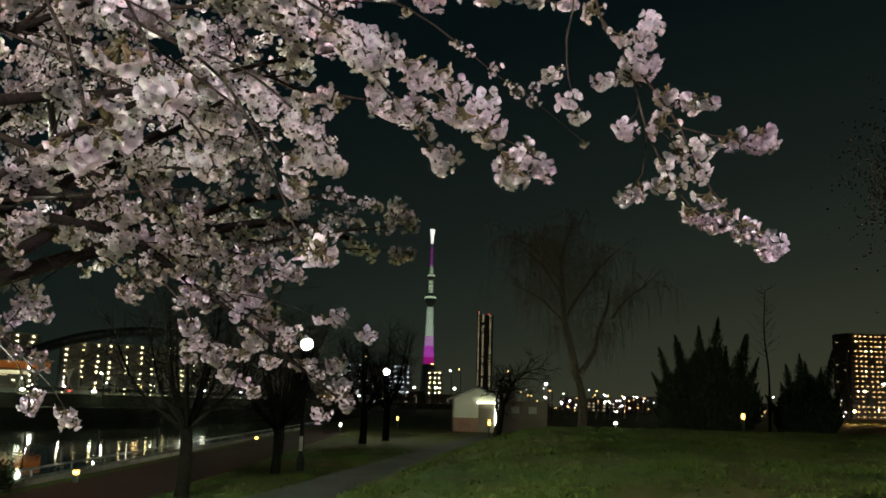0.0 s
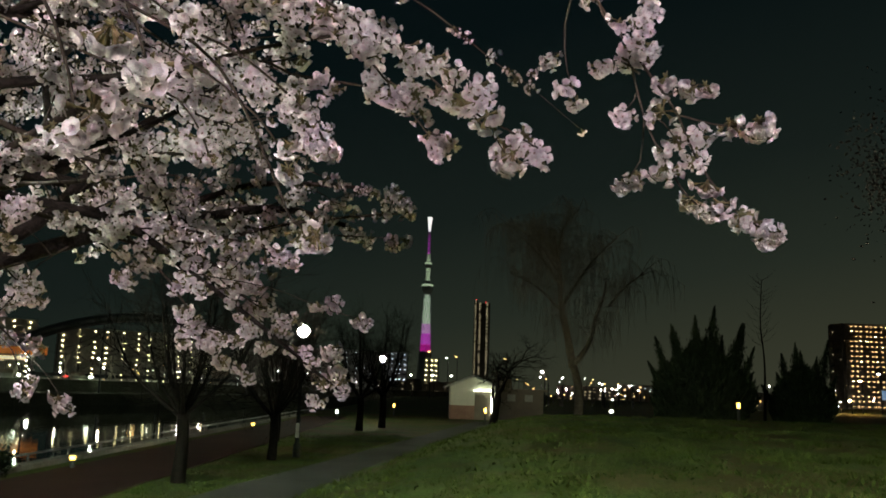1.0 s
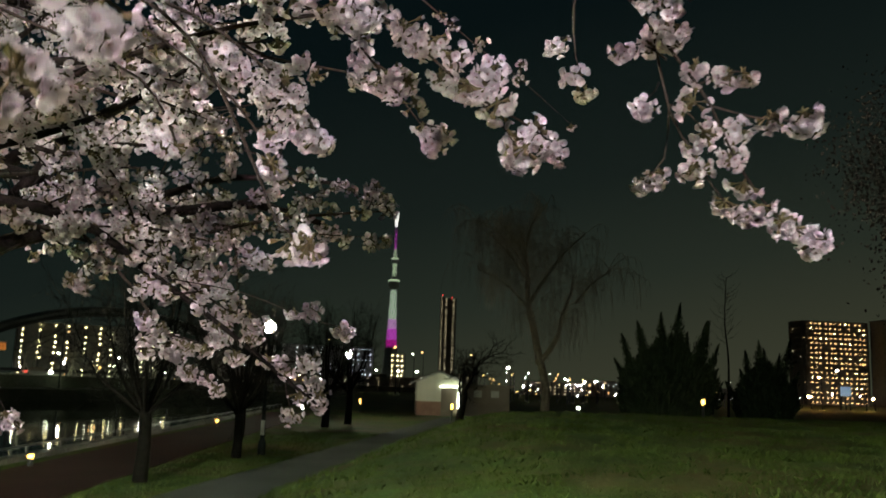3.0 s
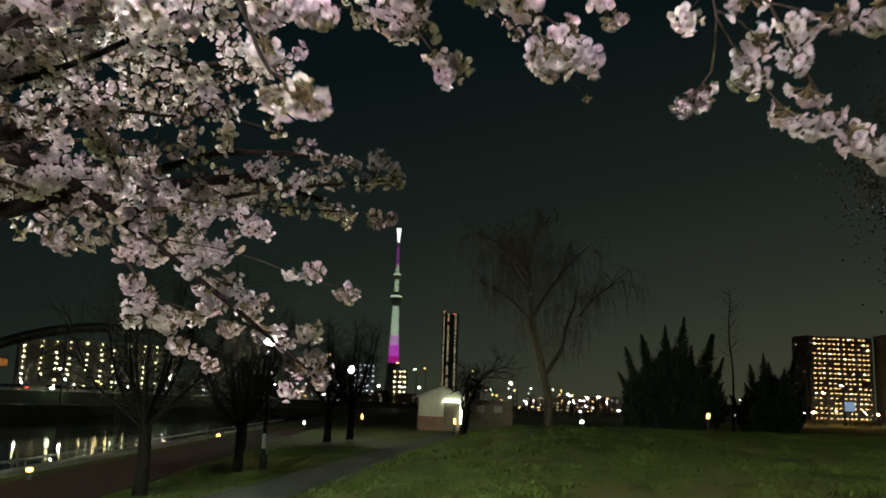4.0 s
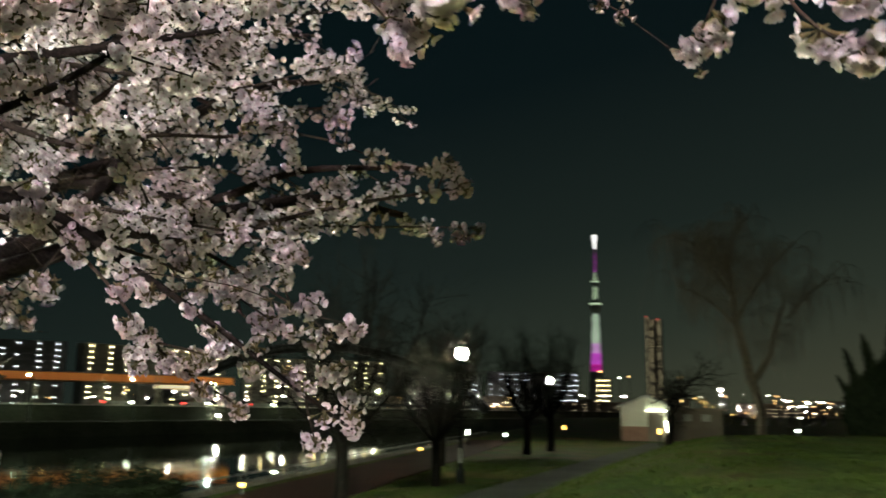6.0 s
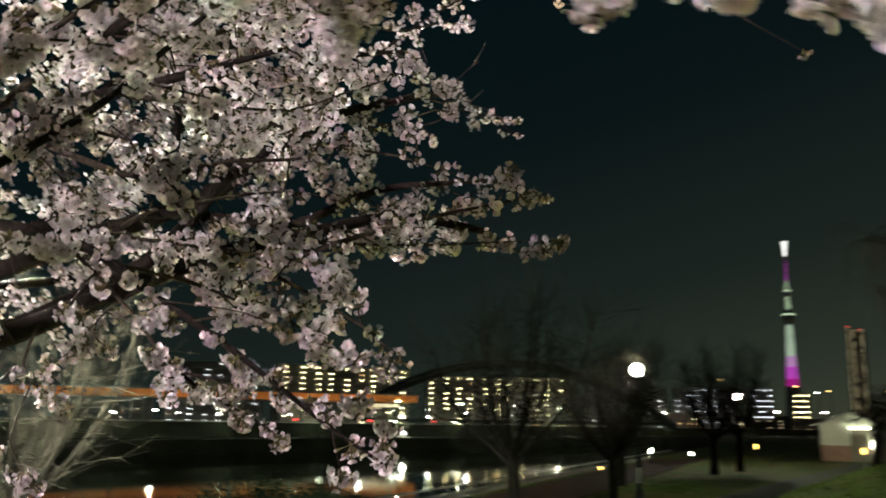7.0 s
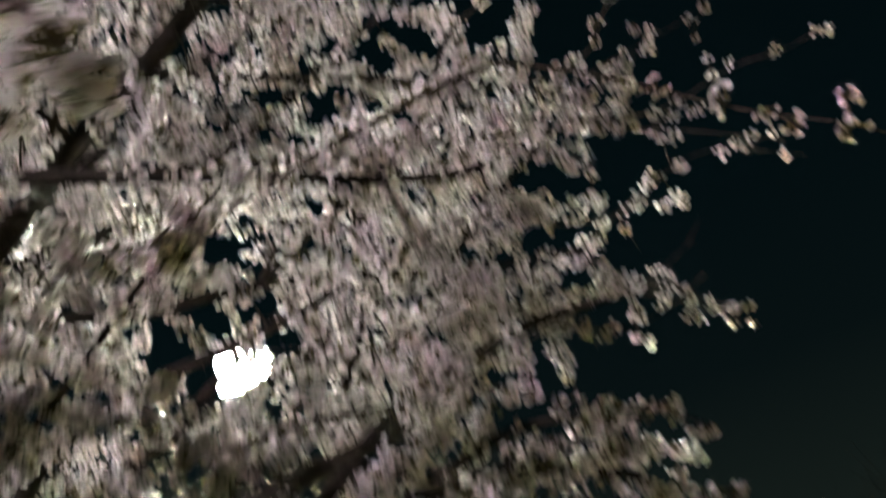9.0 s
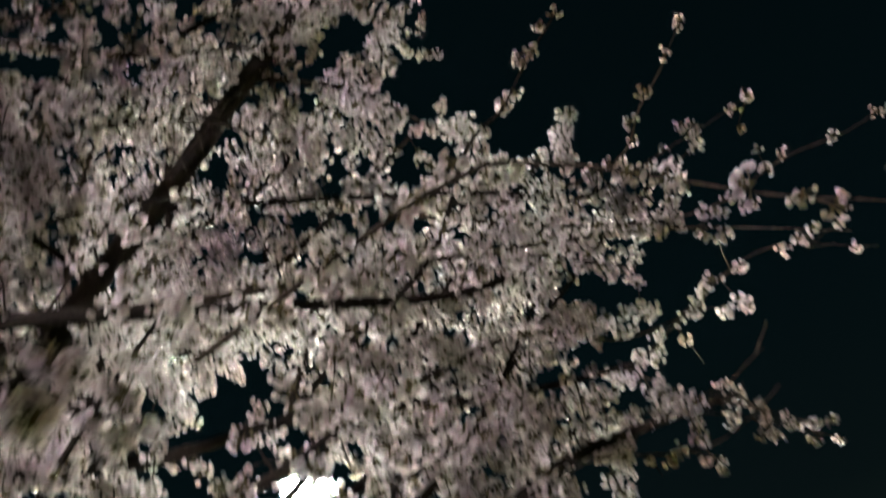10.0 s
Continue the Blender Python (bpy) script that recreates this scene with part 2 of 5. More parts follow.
def spline(points, step):
    """Points along a smooth curve through the given ones."""
    p = np.array(points, dtype=float)
    p = np.vstack([2 * p[0] - p[1], p, 2 * p[-1] - p[-2]])
    out = []
    for i in range(1, len(p) - 2):
        n = max(2, int(np.linalg.norm(p[i + 1] - p[i]) / step))
        for k in range(n):
            t = k / n
            out.append(0.5 * ((2 * p[i]) + (-p[i - 1] + p[i + 1]) * t + (2 * p[i - 1] - 5 * p[i] + 4 * p[i + 1] - p[i + 2]) * t * t
                              + (-p[i - 1] + 3 * p[i] - 3 * p[i + 1] + p[i + 2]) * t ** 3))
    out.append(p[-2])
    return np.array(out)


class Tubes:
    """Gathers tapered tubes into one mesh."""

    def __init__(self, sides=6):
        self.v, self.f, self.n, self.sides = [], [], 0, sides

    def add(self, line, r0, r1, rough=0.0, rng=None):
        line = np.asarray(line, dtype=float)
        m, s = len(line), self.sides
        if m < 2:
            return
        tan = np.gradient(line, axis=0)
        tan /= np.linalg.norm(tan, axis=1)[:, None] + 1e-9
        ref = np.array([0.31, 0.17, 0.93]) if abs(tan[0][2]) < 0.8 else np.array([0.95, 0.2, 0.1])
        u = np.cross(tan, ref)
        u /= np.linalg.norm(u, axis=1)[:, None] + 1e-9
        w = np.cross(tan, u)
        rad = r0 + (r1 - r0) * np.linspace(0, 1, m) ** 0.8
        if rough and rng is not None:
            rad = rad * (1 + rough * rng.uniform(-1, 1, m))
        a = np.arange(s) * 2 * np.pi / s
        ring = line[:, None, :] + rad[:, None, None] * (np.cos(a)[None, :, None] * u[:, None, :] + np.sin(a)[None, :, None] * w[:, None, :])
        self.v.append(ring.reshape(-1, 3))
        base = self.n + np.arange(m - 1)[:, None] * s
        i = np.arange(s)[None, :]
        j = (i + 1) % s
        self.f.append(np.stack([base + i, base + j, base + s + j, base + s + i], axis=-1).reshape(-1, 4))
        self.n += m * s

    def build(self, name, material, parent=None, label="", kind=""):
        v, f = np.vstack(self.v), np.vstack(self.f)
        return tagged(fast_mesh(name, v, f, [material], None, parent, True), label, kind=kind)


def fast_mesh(name, v, f, materials, index=None, parent=None, smooth=False):
    """A mesh straight from arrays (all faces with the same number of corners)."""
    k = f.shape[1]
    me = bpy.data.meshes.new(name)
    me.vertices.add(len(v))
    me.vertices.foreach_set("co", np.ascontiguousarray(v, dtype=np.float32).ravel())
    me.loops.add(f.size)
    me.loops.foreach_set("vertex_index", np.ascontiguousarray(f, dtype=np.int32).ravel())
    me.polygons.add(len(f))
    me.polygons.foreach_set("loop_start", np.arange(0, f.size, k, dtype=np.int32))
    for m in materials:
        me.materials.append(m)
    if index is not None:
        me.polygons.foreach_set("material_index", np.ascontiguousarray(index, dtype=np.int32))
    me.polygons.foreach_set("use_smooth", np.full(len(f), smooth, dtype=bool))
    me.update(calc_edges=True)
    me.validate()
    ob = new(name, me)
    if parent:
        ob.parent = parent
    return ob


# ---------------------------------------------------------------- ground, paths and river
LOW, WATER_Z, BANK_X = 0.5, -1.2, -7.9


def sstep(a, b, x):
    t = min(1.0, max(0.0, (x - a) / (b - a)))
    return t * t * (3 - 2 * t)


def path_x(y):
    return -0.05 + 0.165 * (y - 31.0)


def far_bank_x(y):
    return -57.0 + 0.30 * (y - 93.0)


def land(x, y):
    """Height of the park's ground."""
    d = x - (path_x(y) + 0.85)
    # gentle beside the walker, a steep flank along the path further on
    far = sstep(6, 22, y)
    u = min(1.0, max(0.0, d / (11.0 - 6.3 * far)))
    flank = (1 - far) * sstep(0, 1, u) + far * (1 - (1 - u) ** 2)
    rise = (0.62 + 0.60 * sstep(2, 30, y)) * flank * (1 - 0.75 * sstep(36, 62, y))
    bumps = 0.05 * sstep(1, 6, d) * noise.noise((x * 0.35, y * 0.35, 0.0))
    return LOW + rise + bumps


def build_ground():
    xs = [BANK_X + 0.0 + i * 0.7 for i in range(0, 90)]
    xs += [xs[-1] + 6 * (1.35 ** k) for k in range(1, 17)]
    ys = [-3000, -600, -150, -60, -30, -15] + [-10 + 0.8 * i for i in range(0, 110)]
    ys += [ys[-1] + 5 * (1.3 ** k) for k in range(1, 24)]
    ys = sorted(ys)
    v = [(x, y, land(x, y) if (-60 < y < 90 and x < 60) else LOW) for y in ys for x in xs]
    n = len(xs)
    f = [(r * n + c, r * n + c + 1, (r + 1) * n + c + 1, (r + 1) * n + c) for r in range(len(ys) - 1) for c in range(n - 1)]
    # the near bank falls steeply into the river
    k = len(v)
    for y in ys:
        v += [(BANK_X, y, land(BANK_X, y) if -60 < y < 90 else LOW), (BANK_X - 1.6, y, WATER_Z - 0.6)]
    for r in range(len(ys) - 1):
        f.append((k + 2 * r + 1, k + 2 * r, k + 2 * r + 2, k + 2 * r + 3))
    return tagged(mesh_object("ground", v, f, GRASS, None, True), "uneven dark green grass bank beside the river path", "ground", kind="structure")


build_ground()


def strip(name, left, right, ys, lift, thick, material, label, category):
    """A paved strip that follows the ground, with a real edge."""
    v, f = [], []
    for y in ys:
        a, b = left(y), right(y)
        for x, z in ((a, -thick), (a, 0), (b, 0), (b, -thick)):
            v.append((x, y, land(x, y) + lift + z))
    for r in range(len(ys) - 1):
        for c in range(3):
            i = r * 4 + c
            f.append((i, i + 1, i + 5, i + 4))
    return tagged(mesh_object(name, v, f, material), label, category, kind="structure")


YS = [-12 + 0.4 * i for i in range(0, 184)]


def ragged(y, k):
    """Turf creeps unevenly over a paved edge."""
    return 0.10 * noise.noise((y * 0.5, k, 0.0)) + 0.05 * noise.noise((y * 1.6, k, 2.0))


strip("path", lambda y: path_x(y) - 0.85 + ragged(y, 1.0), lambda y: path_x(y) + 0.85 + ragged(y, 9.0), YS, 0.03, 0.25, ASPHALT, "worn grey asphalt footpath between grass strips", "path")
strip("promenade", lambda y: BANK_X + 0.75 + ragged(y, 4.0), lambda y: BANK_X + 3.3 + ragged(y, 6.0), YS, 0.03, 0.25, RED_PATH, "dull red paved riverside promenade", "path")
strip("bank_kerb", lambda y: BANK_X - 0.1, lambda y: BANK_X + 0.22, YS, 0.12, 0.5, CONCRETE, "pale concrete kerb along the river bank", "kerb")

# river
mesh_object("water", [(-900, -400, WATER_Z), (BANK_X - 0.6, -400, WATER_Z), (BANK_X - 0.6, 900, WATER_Z), (-900, 900, WATER_Z)], [(0, 1, 2, 3)], WATER)
tagged(bpy.data.objects["water"], "dark still river reflecting the town's lights", "river", kind="structure")


def build_levee():
    """The far bank: a sloped wall with a flat top that carries the town."""
    ys = [-300, -100, -40, 0, 30, 50, 60, 70, 80, 90, 100, 115, 140, 180, 240, 400, 900]
    v, f = [], []
    for y in ys:
        x = far_bank_x(y)
        v += [(x + 1.0, y, WATER_Z - 0.5), (x + 0.2, y, 0.4), (x - 0.9, y, 0.55), (x - 1.6, y, 2.25), (x - 7.0, y, 2.15), (x - 2600, y, 0.5)]
    for r in range(len(ys) - 1):
        for c in range(5):
            i = r * 6 + c
            f.append((i, i + 6, i + 7, i + 1))
    return tagged(mesh_object("far_bank", v, f, [DARK_BANK, GRASS], index=[1 if k % 5 > 2 else 0 for k in range(len(f))]), "dark levee wall on the river's far bank", "embankment", kind="structure")


build_levee()


# ---------------------------------------------------------------- the cherry tree
rng = np.random.default_rng(11)


def petal(length, width, lift, cup):
    """A notched petal along +x with a waved rim: points and triangles."""
    v = [(0.04, 0.0, 0.0)]
    v += [(0.42, w * 0.33, 0.05 * abs(w)) for w in (-1, 0, 1)]
    v += [(0.74 - 0.04 * abs(w), w * 0.25, 0.035 * w * w + r_gen.uniform(-0.03, 0.03)) for w in (-2, -1, 0, 1, 2)]
    v += [((0.86, 1.0, 0.90, 1.0, 0.86)[w + 2], w * 0.19, 0.05 * w * w + r_gen.uniform(-0.07, 0.07)) for w in (-2, -1, 0, 1, 2)]
    v = np.array(v, dtype=float)
    p = np.empty_like(v)
    p[:, 0] = v[:, 0] * length
    p[:, 1] = v[:, 1] * width
    p[:, 2] = (v[:, 2] + 0.16 * v[:, 0] ** 2) * width * cup
    c, s = math.cos(lift), math.sin(lift)
    x, z = p[:, 0].copy(), p[:, 2].copy()
    p[:, 0], p[:, 2] = x * c - z * s, x * s + z * c
    t = [(0, 1, 2), (0, 2, 3), (1, 4, 5), (1, 5, 2), (2, 5, 6), (2, 6, 7), (2, 7, 3), (3, 7, 8)]
    for k in range(4, 8):
        t += [(k, k + 5, k + 6), (k, k + 6, k + 1)]
    return p, np.array(t)


def plain_petal(length, width, lift, cup):
    """The same petal with fewer points."""
    p, _ = petal(length, width, lift, cup)
    return p[[0, 4, 8, 10, 11, 12]], np.array([(0, 1, 4), (1, 3, 4), (0, 4, 2), (4, 5, 2)])


def spin_z(p, a):
    c, s = math.cos(a), math.sin(a)
    q = p.copy()
    q[:, 0], q[:, 1] = p[:, 0] * c - p[:, 1] * s, p[:, 0] * s + p[:, 1] * c
    return q


def to_axis(p, axis):
    """Turns +z to the axis."""
    m = np.array(Vector((0, 0, 1)).rotation_difference(Vector(axis)).to_matrix())
    return p @ m.T


def flower(r, layers, shape=petal):
    """A blossom facing +z with its stalk end at the origin of the stalk."""
    vs, fs, n = [], [], 0
    for lift0, scale, turn in layers:
        for k in range(5):
            p, t = shape(r * scale * r_gen.uniform(0.90, 1.10), r * scale * r_gen.uniform(0.92, 1.08), lift0 + r_gen.uniform(-0.25, 0.25), 1.0)
            p = spin_z(p, turn + k * 2 * math.pi / 5 + r_gen.uniform(-0.12, 0.12))
            vs.append(p), fs.append(t + n)
            n += len(p)
    return np.vstack(vs), np.vstack(fs)


def cone(a, b, ra, rb, sides=3):
    a, b = np.array(a, dtype=float), np.array(b, dtype=float)
    d = (b - a) / (np.linalg.norm(b - a) + 1e-9)
    u = np.cross(d, (0.3, 0.5, 0.81))
    u /= np.linalg.norm(u) + 1e-9
    w = np.cross(d, u)
    ang = np.arange(sides) * 2 * np.pi / sides
    ring = np.cos(ang)[:, None] * u + np.sin(ang)[:, None] * w
    v = np.vstack([a + ra * ring, b + rb * ring])
    f = []
    for i in range(sides):
        j = (i + 1) % sides
        f += [(i, j, sides + j), (i, sides + j, sides + i)]
    return v, np.array(f)


def cluster(count, fine):
    """A tuft of blossoms on stalks round a spur at the origin. Returns points, triangles, material numbers."""
    vs, fs, ms, along, n = [], [], [], [], 0

    def put(v, f, m, heart=None):
        nonlocal n
        vs.append(v), fs.append(f + n), ms.append(np.full(len(f), m)), along.append(np.ones(len(v)) if heart is None else heart)
        n += len(v)

    dirs = []
    lean = r_gen.normal(size=3) * 0.45 + (0, 0, -0.95 if fine else -0.6)
    while len(dirs) < count:
        d = r_gen.normal(size=3) * (1, 1, 0.7) + lean
        d /= np.linalg.norm(d)
        if all(d @ e < (0.93 if fine else 0.88) for e in dirs) or r_gen.random() < 0.05:
            dirs.append(d)
    for d in dirs:
        stalk = r_gen.uniform(0.012, 0.027)
        head = d * stalk
        v, f = cone((0, 0, 0), head - d * 0.006, 0.0009, 0.0009)
        put(v, f, 1)
        v, f = cone(head - d * 0.009, head + d * 0.001, 0.0012, 0.0040, 4)
        put(v, f, 1)
        r = r_gen.uniform(0.0085, 0.0108) if fine else r_gen.uniform(0.0122, 0.0155)
        opened = r_gen.random()
        if opened < 0.08:
            layers = ((1.25, 0.6, 0.0),)
        elif fine:
            layers = ((r_gen.uniform(0.10, 0.55), 1.08, 0.0),) + (((r_gen.uniform(0.8, 1.1), 0.62, 0.6),) if r_gen.random() < 0.45 else ())
        else:
            layers = ((r_gen.uniform(0.35, 1.0), 1.08, 0.0),)
        v, f = flower(r, layers, petal if fine else plain_petal)
        axis = d + r_gen.normal(size=3) * 0.22 + (0, 0, -0.10)
        axis /= np.linalg.norm(axis)
        put(to_axis(v, axis) + head, f, 0, np.clip(np.linalg.norm(v, axis=1) / r, 0, 1))
    for k in range(7):
        d = r_gen.normal(size=3) * 0.0045
        v, f = cone((0, 0, 0), d + (0, 0, 0.004), 0.0026, 0.0010, 4)
        put(v, f, 1)
    v = np.vstack(vs)
    return v, np.vstack(fs), np.concatenate(ms), np.concatenate(along)


r_gen = np.random.default_rng(3)
FINE = [cluster(int(r_gen.integers(12, 22)), True) for _ in range(9)]
PLAIN = [cluster(int(r_gen.integers(6, 10)), False) for _ in range(12)]

TREE = thing("cherry_tree", (-2.3, 3.3, land(-2.3, 3.3)), "old cherry tree in full pale pink bloom beside a park lamp", "tree")


def under(ob, thing_ob):
    """Hangs a mesh made in world places under a thing."""
    ob.parent = thing_ob
    ob.matrix_parent_inverse = Matrix.Translation(thing_ob.location).inverted()
    return ob


CROTCH = (-2.30, 3.30, 1.95)
BOUGHS = []


def limb(points, r0, r1, blossom=0.3, side=0.5, reach=0.5, droop=0.15, name="limb"):
    """A limb through the points. blossom: where along it flowers begin. side: side shoots each 10 cm; reach: their length."""
    BOUGHS.append((spline(points, 0.05), r0, r1, blossom, side, reach, droop, name))


# limbs that leave the crotch
limb([CROTCH, (-1.55, 3.70, 2.40), (-0.87, 3.88, 2.70), (-0.58, 3.92, 2.79), (-0.16, 4.04, 2.95), (0.10, 4.12, 3.02), (0.30, 4.22, 3.07), (0.52, 4.34, 3.04)], 0.075, 0.010, 0.35, 0.9, 0.42)
limb([CROTCH, (-1.75, 3.90, 2.62), (-1.28, 4.14, 2.93), (-0.77, 4.38, 3.16), (-0.50, 4.55, 3.32), (-0.30, 4.68, 3.52), (-0.17, 4.84, 3.66), (0.12, 5.15, 3.80)], 0.085, 0.010, 0.30, 0.9, 0.5)
limb([(-0.66, 4.44, 3.22), (-0.30, 4.36, 3.14), (-0.05, 4.30, 3.10), (0.22, 4.30, 3.18), (0.58, 4.36, 3.19)], 0.026, 0.006, 0.1, 0.9, 0.32)
limb([CROTCH, (-2.00, 3.28, 2.60), (-1.74, 3.29, 3.22), (-1.26, 3.50, 3.77), (-0.87, 3.59, 4.10), (-0.36, 3.74, 4.57), (-0.10, 3.85, 4.90)], 0.090, 0.022, 0.45, 0.9, 0.5)
limb([(-1.86, 3.28, 2.95), (-1.30, 3.10, 3.45), (-0.70, 3.11, 3.70), (-0.40, 3.25, 3.66), (0.00, 3.49, 3.60), (0.20, 3.96, 3.70), (0.28, 4.15, 3.78)], 0.040, 0.008, 0.3, 0.9, 0.45)
limb([(-1.70, 3.30, 3.26), (-1.35, 3.42, 3.54), (-0.90, 3.83, 3.60), (-0.63, 4.09, 3.69), (-0.19, 4.62, 3.78), (0.05, 4.80, 3.83)], 0.036, 0.007, 0.25, 0.9, 0.5)
limb([(-0.55, 4.50, 3.28), (-0.60, 5.00, 3.70), (-0.23, 5.17, 4.03), (0.22, 5.21, 4.25), (0.52, 5.38, 4.20)], 0.018, 0.002, 0.15, 0.55, 0.28)
limb([(-0.70, 3.63, 4.25), (-0.35, 4.10, 4.30), (-0.05, 4.40, 4.28), (0.05, 4.63, 4.30), (0.28, 4.87, 4.50), (0.46, 4.94, 4.58)], 0.014, 0.002, 0.15, 0.45, 0.22)
limb([CROTCH, (-2.40, 3.75, 2.70), (-2.10, 4.50, 3.40), (-1.60, 5.00, 3.90), (-1.00, 5.40, 4.40)], 0.080, 0.010, 0.3, 0.9, 0.55)
limb([(-1.50, 3.40, 3.50), (-1.40, 3.95, 4.10), (-1.15, 4.35, 4.60), (-0.75, 4.60, 5.05)], 0.034, 0.008, 0.2, 0.9, 0.55)
limb([(-1.24, 4.16, 2.95), (-1.10, 4.55, 3.35), (-0.85, 4.85, 3.75), (-0.45, 4.95, 4.30)], 0.030, 0.006, 0.2, 0.9, 0.5)
limb([CROTCH, (-2.9, 3.0, 2.8), (-3.4, 2.9, 3.6), (-3.8, 3.1, 4.3)], 0.075, 0.012, 0.4, 0.5, 0.6)
# the dark forked limb in front of the lamp
limb([(-1.30, 3.78, 2.52), (-0.73, 4.02, 2.81), (-0.59, 4.12, 2.915), (-0.52, 4.20, 2.99), (-0.42, 4.32, 3.175), (-0.39, 4.40, 3.285), (-0.30, 4.52, 3.42)], 0.042, 0.016, 0.88, 0.4, 0.2)
# the limb that reaches over the walker, with its hanging sprays
limb([CROTCH, (-1.60, 2.85, 2.65), (-0.90, 2.62, 3.02), (-0.20, 2.52, 3.16), (0.40, 2.60, 3.26), (0.80, 2.66, 3.32), (1.05, 2.64, 3.26)], 0.060, 0.008, 0.38, 0.8, 0.38)
limb([(-1.30, 2.72, 2.85), (-0.60, 2.40, 2.95), (0.05, 2.30, 3.02), (0.38, 2.38, 2.99)], 0.018, 0.004, 0.8, 0.3, 0.12)
limb([(0.05, 2.52, 3.18), (0.38, 2.50, 3.02), (0.52, 2.45, 2.95), (0.60, 2.42, 2.89), (0.66, 2.40, 2.83), (0.684, 2.395, 2.79)], 0.0034, 0.0016, 0.72, 0.25, 0.06, name="spray")
limb([(0.38, 2.38, 2.99), (0.52, 2.33, 2.90), (0.58, 2.29, 2.83), (0.62, 2.26, 2.76), (0.65, 2.24, 2.70), (0.67, 2.225, 2.66), (0.70, 2.215, 2.645)], 0.0026, 0.0014, 0.94, 0.0, 0.1, name="spray")
limb([(0.40, 2.60, 3.24), (0.70, 2.54, 3.03), (0.79, 2.55, 2.97), (0.87, 2.57, 2.91), (0.94, 2.61, 2.89), (1.00, 2.66, 2.87)], 0.0033, 0.0014, 0.2, 0.35, 0.07, name="spray")
limb([(0.88, 2.57, 2.90), (0.92, 2.60, 2.87), (0.94, 2.61, 2.84)], 0.0014, 0.0011, 0.9, 0.0, 0.05, name="spray")
limb([(1.00, 2.70, 3.30), (1.07, 2.68, 3.22), (1.09, 2.66, 3.13), (1.13, 2.63, 3.05), (1.17, 2.61, 2.98), (1.20, 2.59, 2.92), (1.22, 2.57, 2.85), (1.27, 2.59, 2.79), (1.31, 2.59, 2.755), (1.34, 2.58, 2.735)], 0.0033, 0.0012, 0.36, 0.12, 0.06, name="spray")
limb([(1.20, 2.59, 2.92), (1.25, 2.57, 2.90), (1.285, 2.56, 2.895), (1.315, 2.545, 2.885)], 0.0017, 0.0011, 0.45, 0.0, 0.08, name="spray")
limb([(1.13, 2.63, 3.05), (1.17, 2.68, 2.94), (1.20, 2.63, 2.84), (1.22, 2.60, 2.79), (1.25, 2.61, 2.775)], 0.0022, 0.0012, 0.55, 0.1, 0.05, name="spray")
limb([(1.17, 2.68, 2.95), (1.165, 2.69, 2.87), (1.15, 2.75, 2.85)], 0.0018, 0.0012, 0.6, 0.0, 0.06, name="spray")
limb([(0.80, 2.66, 3.31), (0.98, 2.76, 3.40), (1.07, 2.82, 3.28), (1.065, 2.88, 3.19), (1.075, 2.91, 3.11), (1.10, 2.94, 3.06)], 0.0033, 0.0012, 0.93, 0.0, 0.06, name="spray")
limb([(1.065, 2.90, 3.14), (1.05, 2.905, 3.14), (1.04, 2.91, 3.13)], 0.0011, 0.0011, 0.95, 0.0, 0.06, name="spray")
limb([(0.10, 2.30, 3.00), (0.42, 2.02, 2.86), (0.54, 1.90, 2.74), (0.582, 1.855, 2.65)], 0.0028, 0.0014, 0.95, 0.0, 0.05, name="spray")
for first, end in (((1.182, 2.66, 2.895), (1.197, 2.640, 2.838)), ((1.17, 2.68, 2.95), (1.214, 2.661, 2.905)), ((1.16, 2.70, 2.99), (1.146, 2.738, 2.968))):
    limb([first, tuple((a + b) / 2 + c for a, b, c in zip(first, end, (0.008, 0.004, 0.006))), end], 0.0016, 0.0010, 0.95, 0.0, 0.05, name="spray")
# the middle limb that hangs low over the bank
limb([CROTCH, (-1.60, 3.20, 2.50), (-0.90, 3.22, 2.78), (-0.35, 3.28, 2.90), (0.06, 3.31, 2.86), (0.25, 3.38, 2.74), (0.39, 3.44, 2.64), (0.53, 3.50, 2.53), (0.605, 3.55, 2.475)], 0.050, 0.003, 0.40, 0.85, 0.20)
limb([(-0.35, 3.28, 2.90), (0.10, 3.29, 3.06), (0.34, 3.31, 3.22), (0.55, 3.34, 3.36)], 0.014, 0.002, 0.05, 0.6, 0.22)
limb([(-0.05, 3.60, 3.55), (0.59, 3.70, 3.65), (0.75, 3.77, 3.64), (0.90, 3.86, 3.57), (1.01, 3.93, 3.51), (1.13, 4.04, 3.48)], 0.008, 0.0015, 0.1, 0.45, 0.10)
limb([(1.13, 4.04, 3.48), (1.33, 4.23, 3.4)], 0.0015, 0.001, 0.95, 0.0, 0.05, name="spray")
limb([(0.06, 3.31, 2.86), (0.20, 3.36, 2.72), (0.26, 3.42, 2.62), (0.28, 3.60, 2.55)], 0.0044, 0.0023, 0.2, 0.9, 0.16, name="spray")
limb([(0.25, 3.38, 2.74), (0.44, 3.35, 2.71), (0.58, 3.30, 2.66), (0.66, 3.30, 2.64)], 0.0014, 0.0010, 0.72, 0.0, 0.1, name="spray")
limb([(0.00, 3.31, 2.88), (0.22, 3.48, 2.86), (0.36, 3.62, 2.85), (0.44, 3.68, 2.82)], 0.006, 0.002, 0.1, 0.8, 0.16, name="spray")
limb([(-0.16, 4.04, 2.95), (0.10, 3.90, 2.90), (0.40, 3.95, 2.98), (0.74, 3.93, 3.02)], 0.012, 0.003, 0.1, 0.9, 0.22)
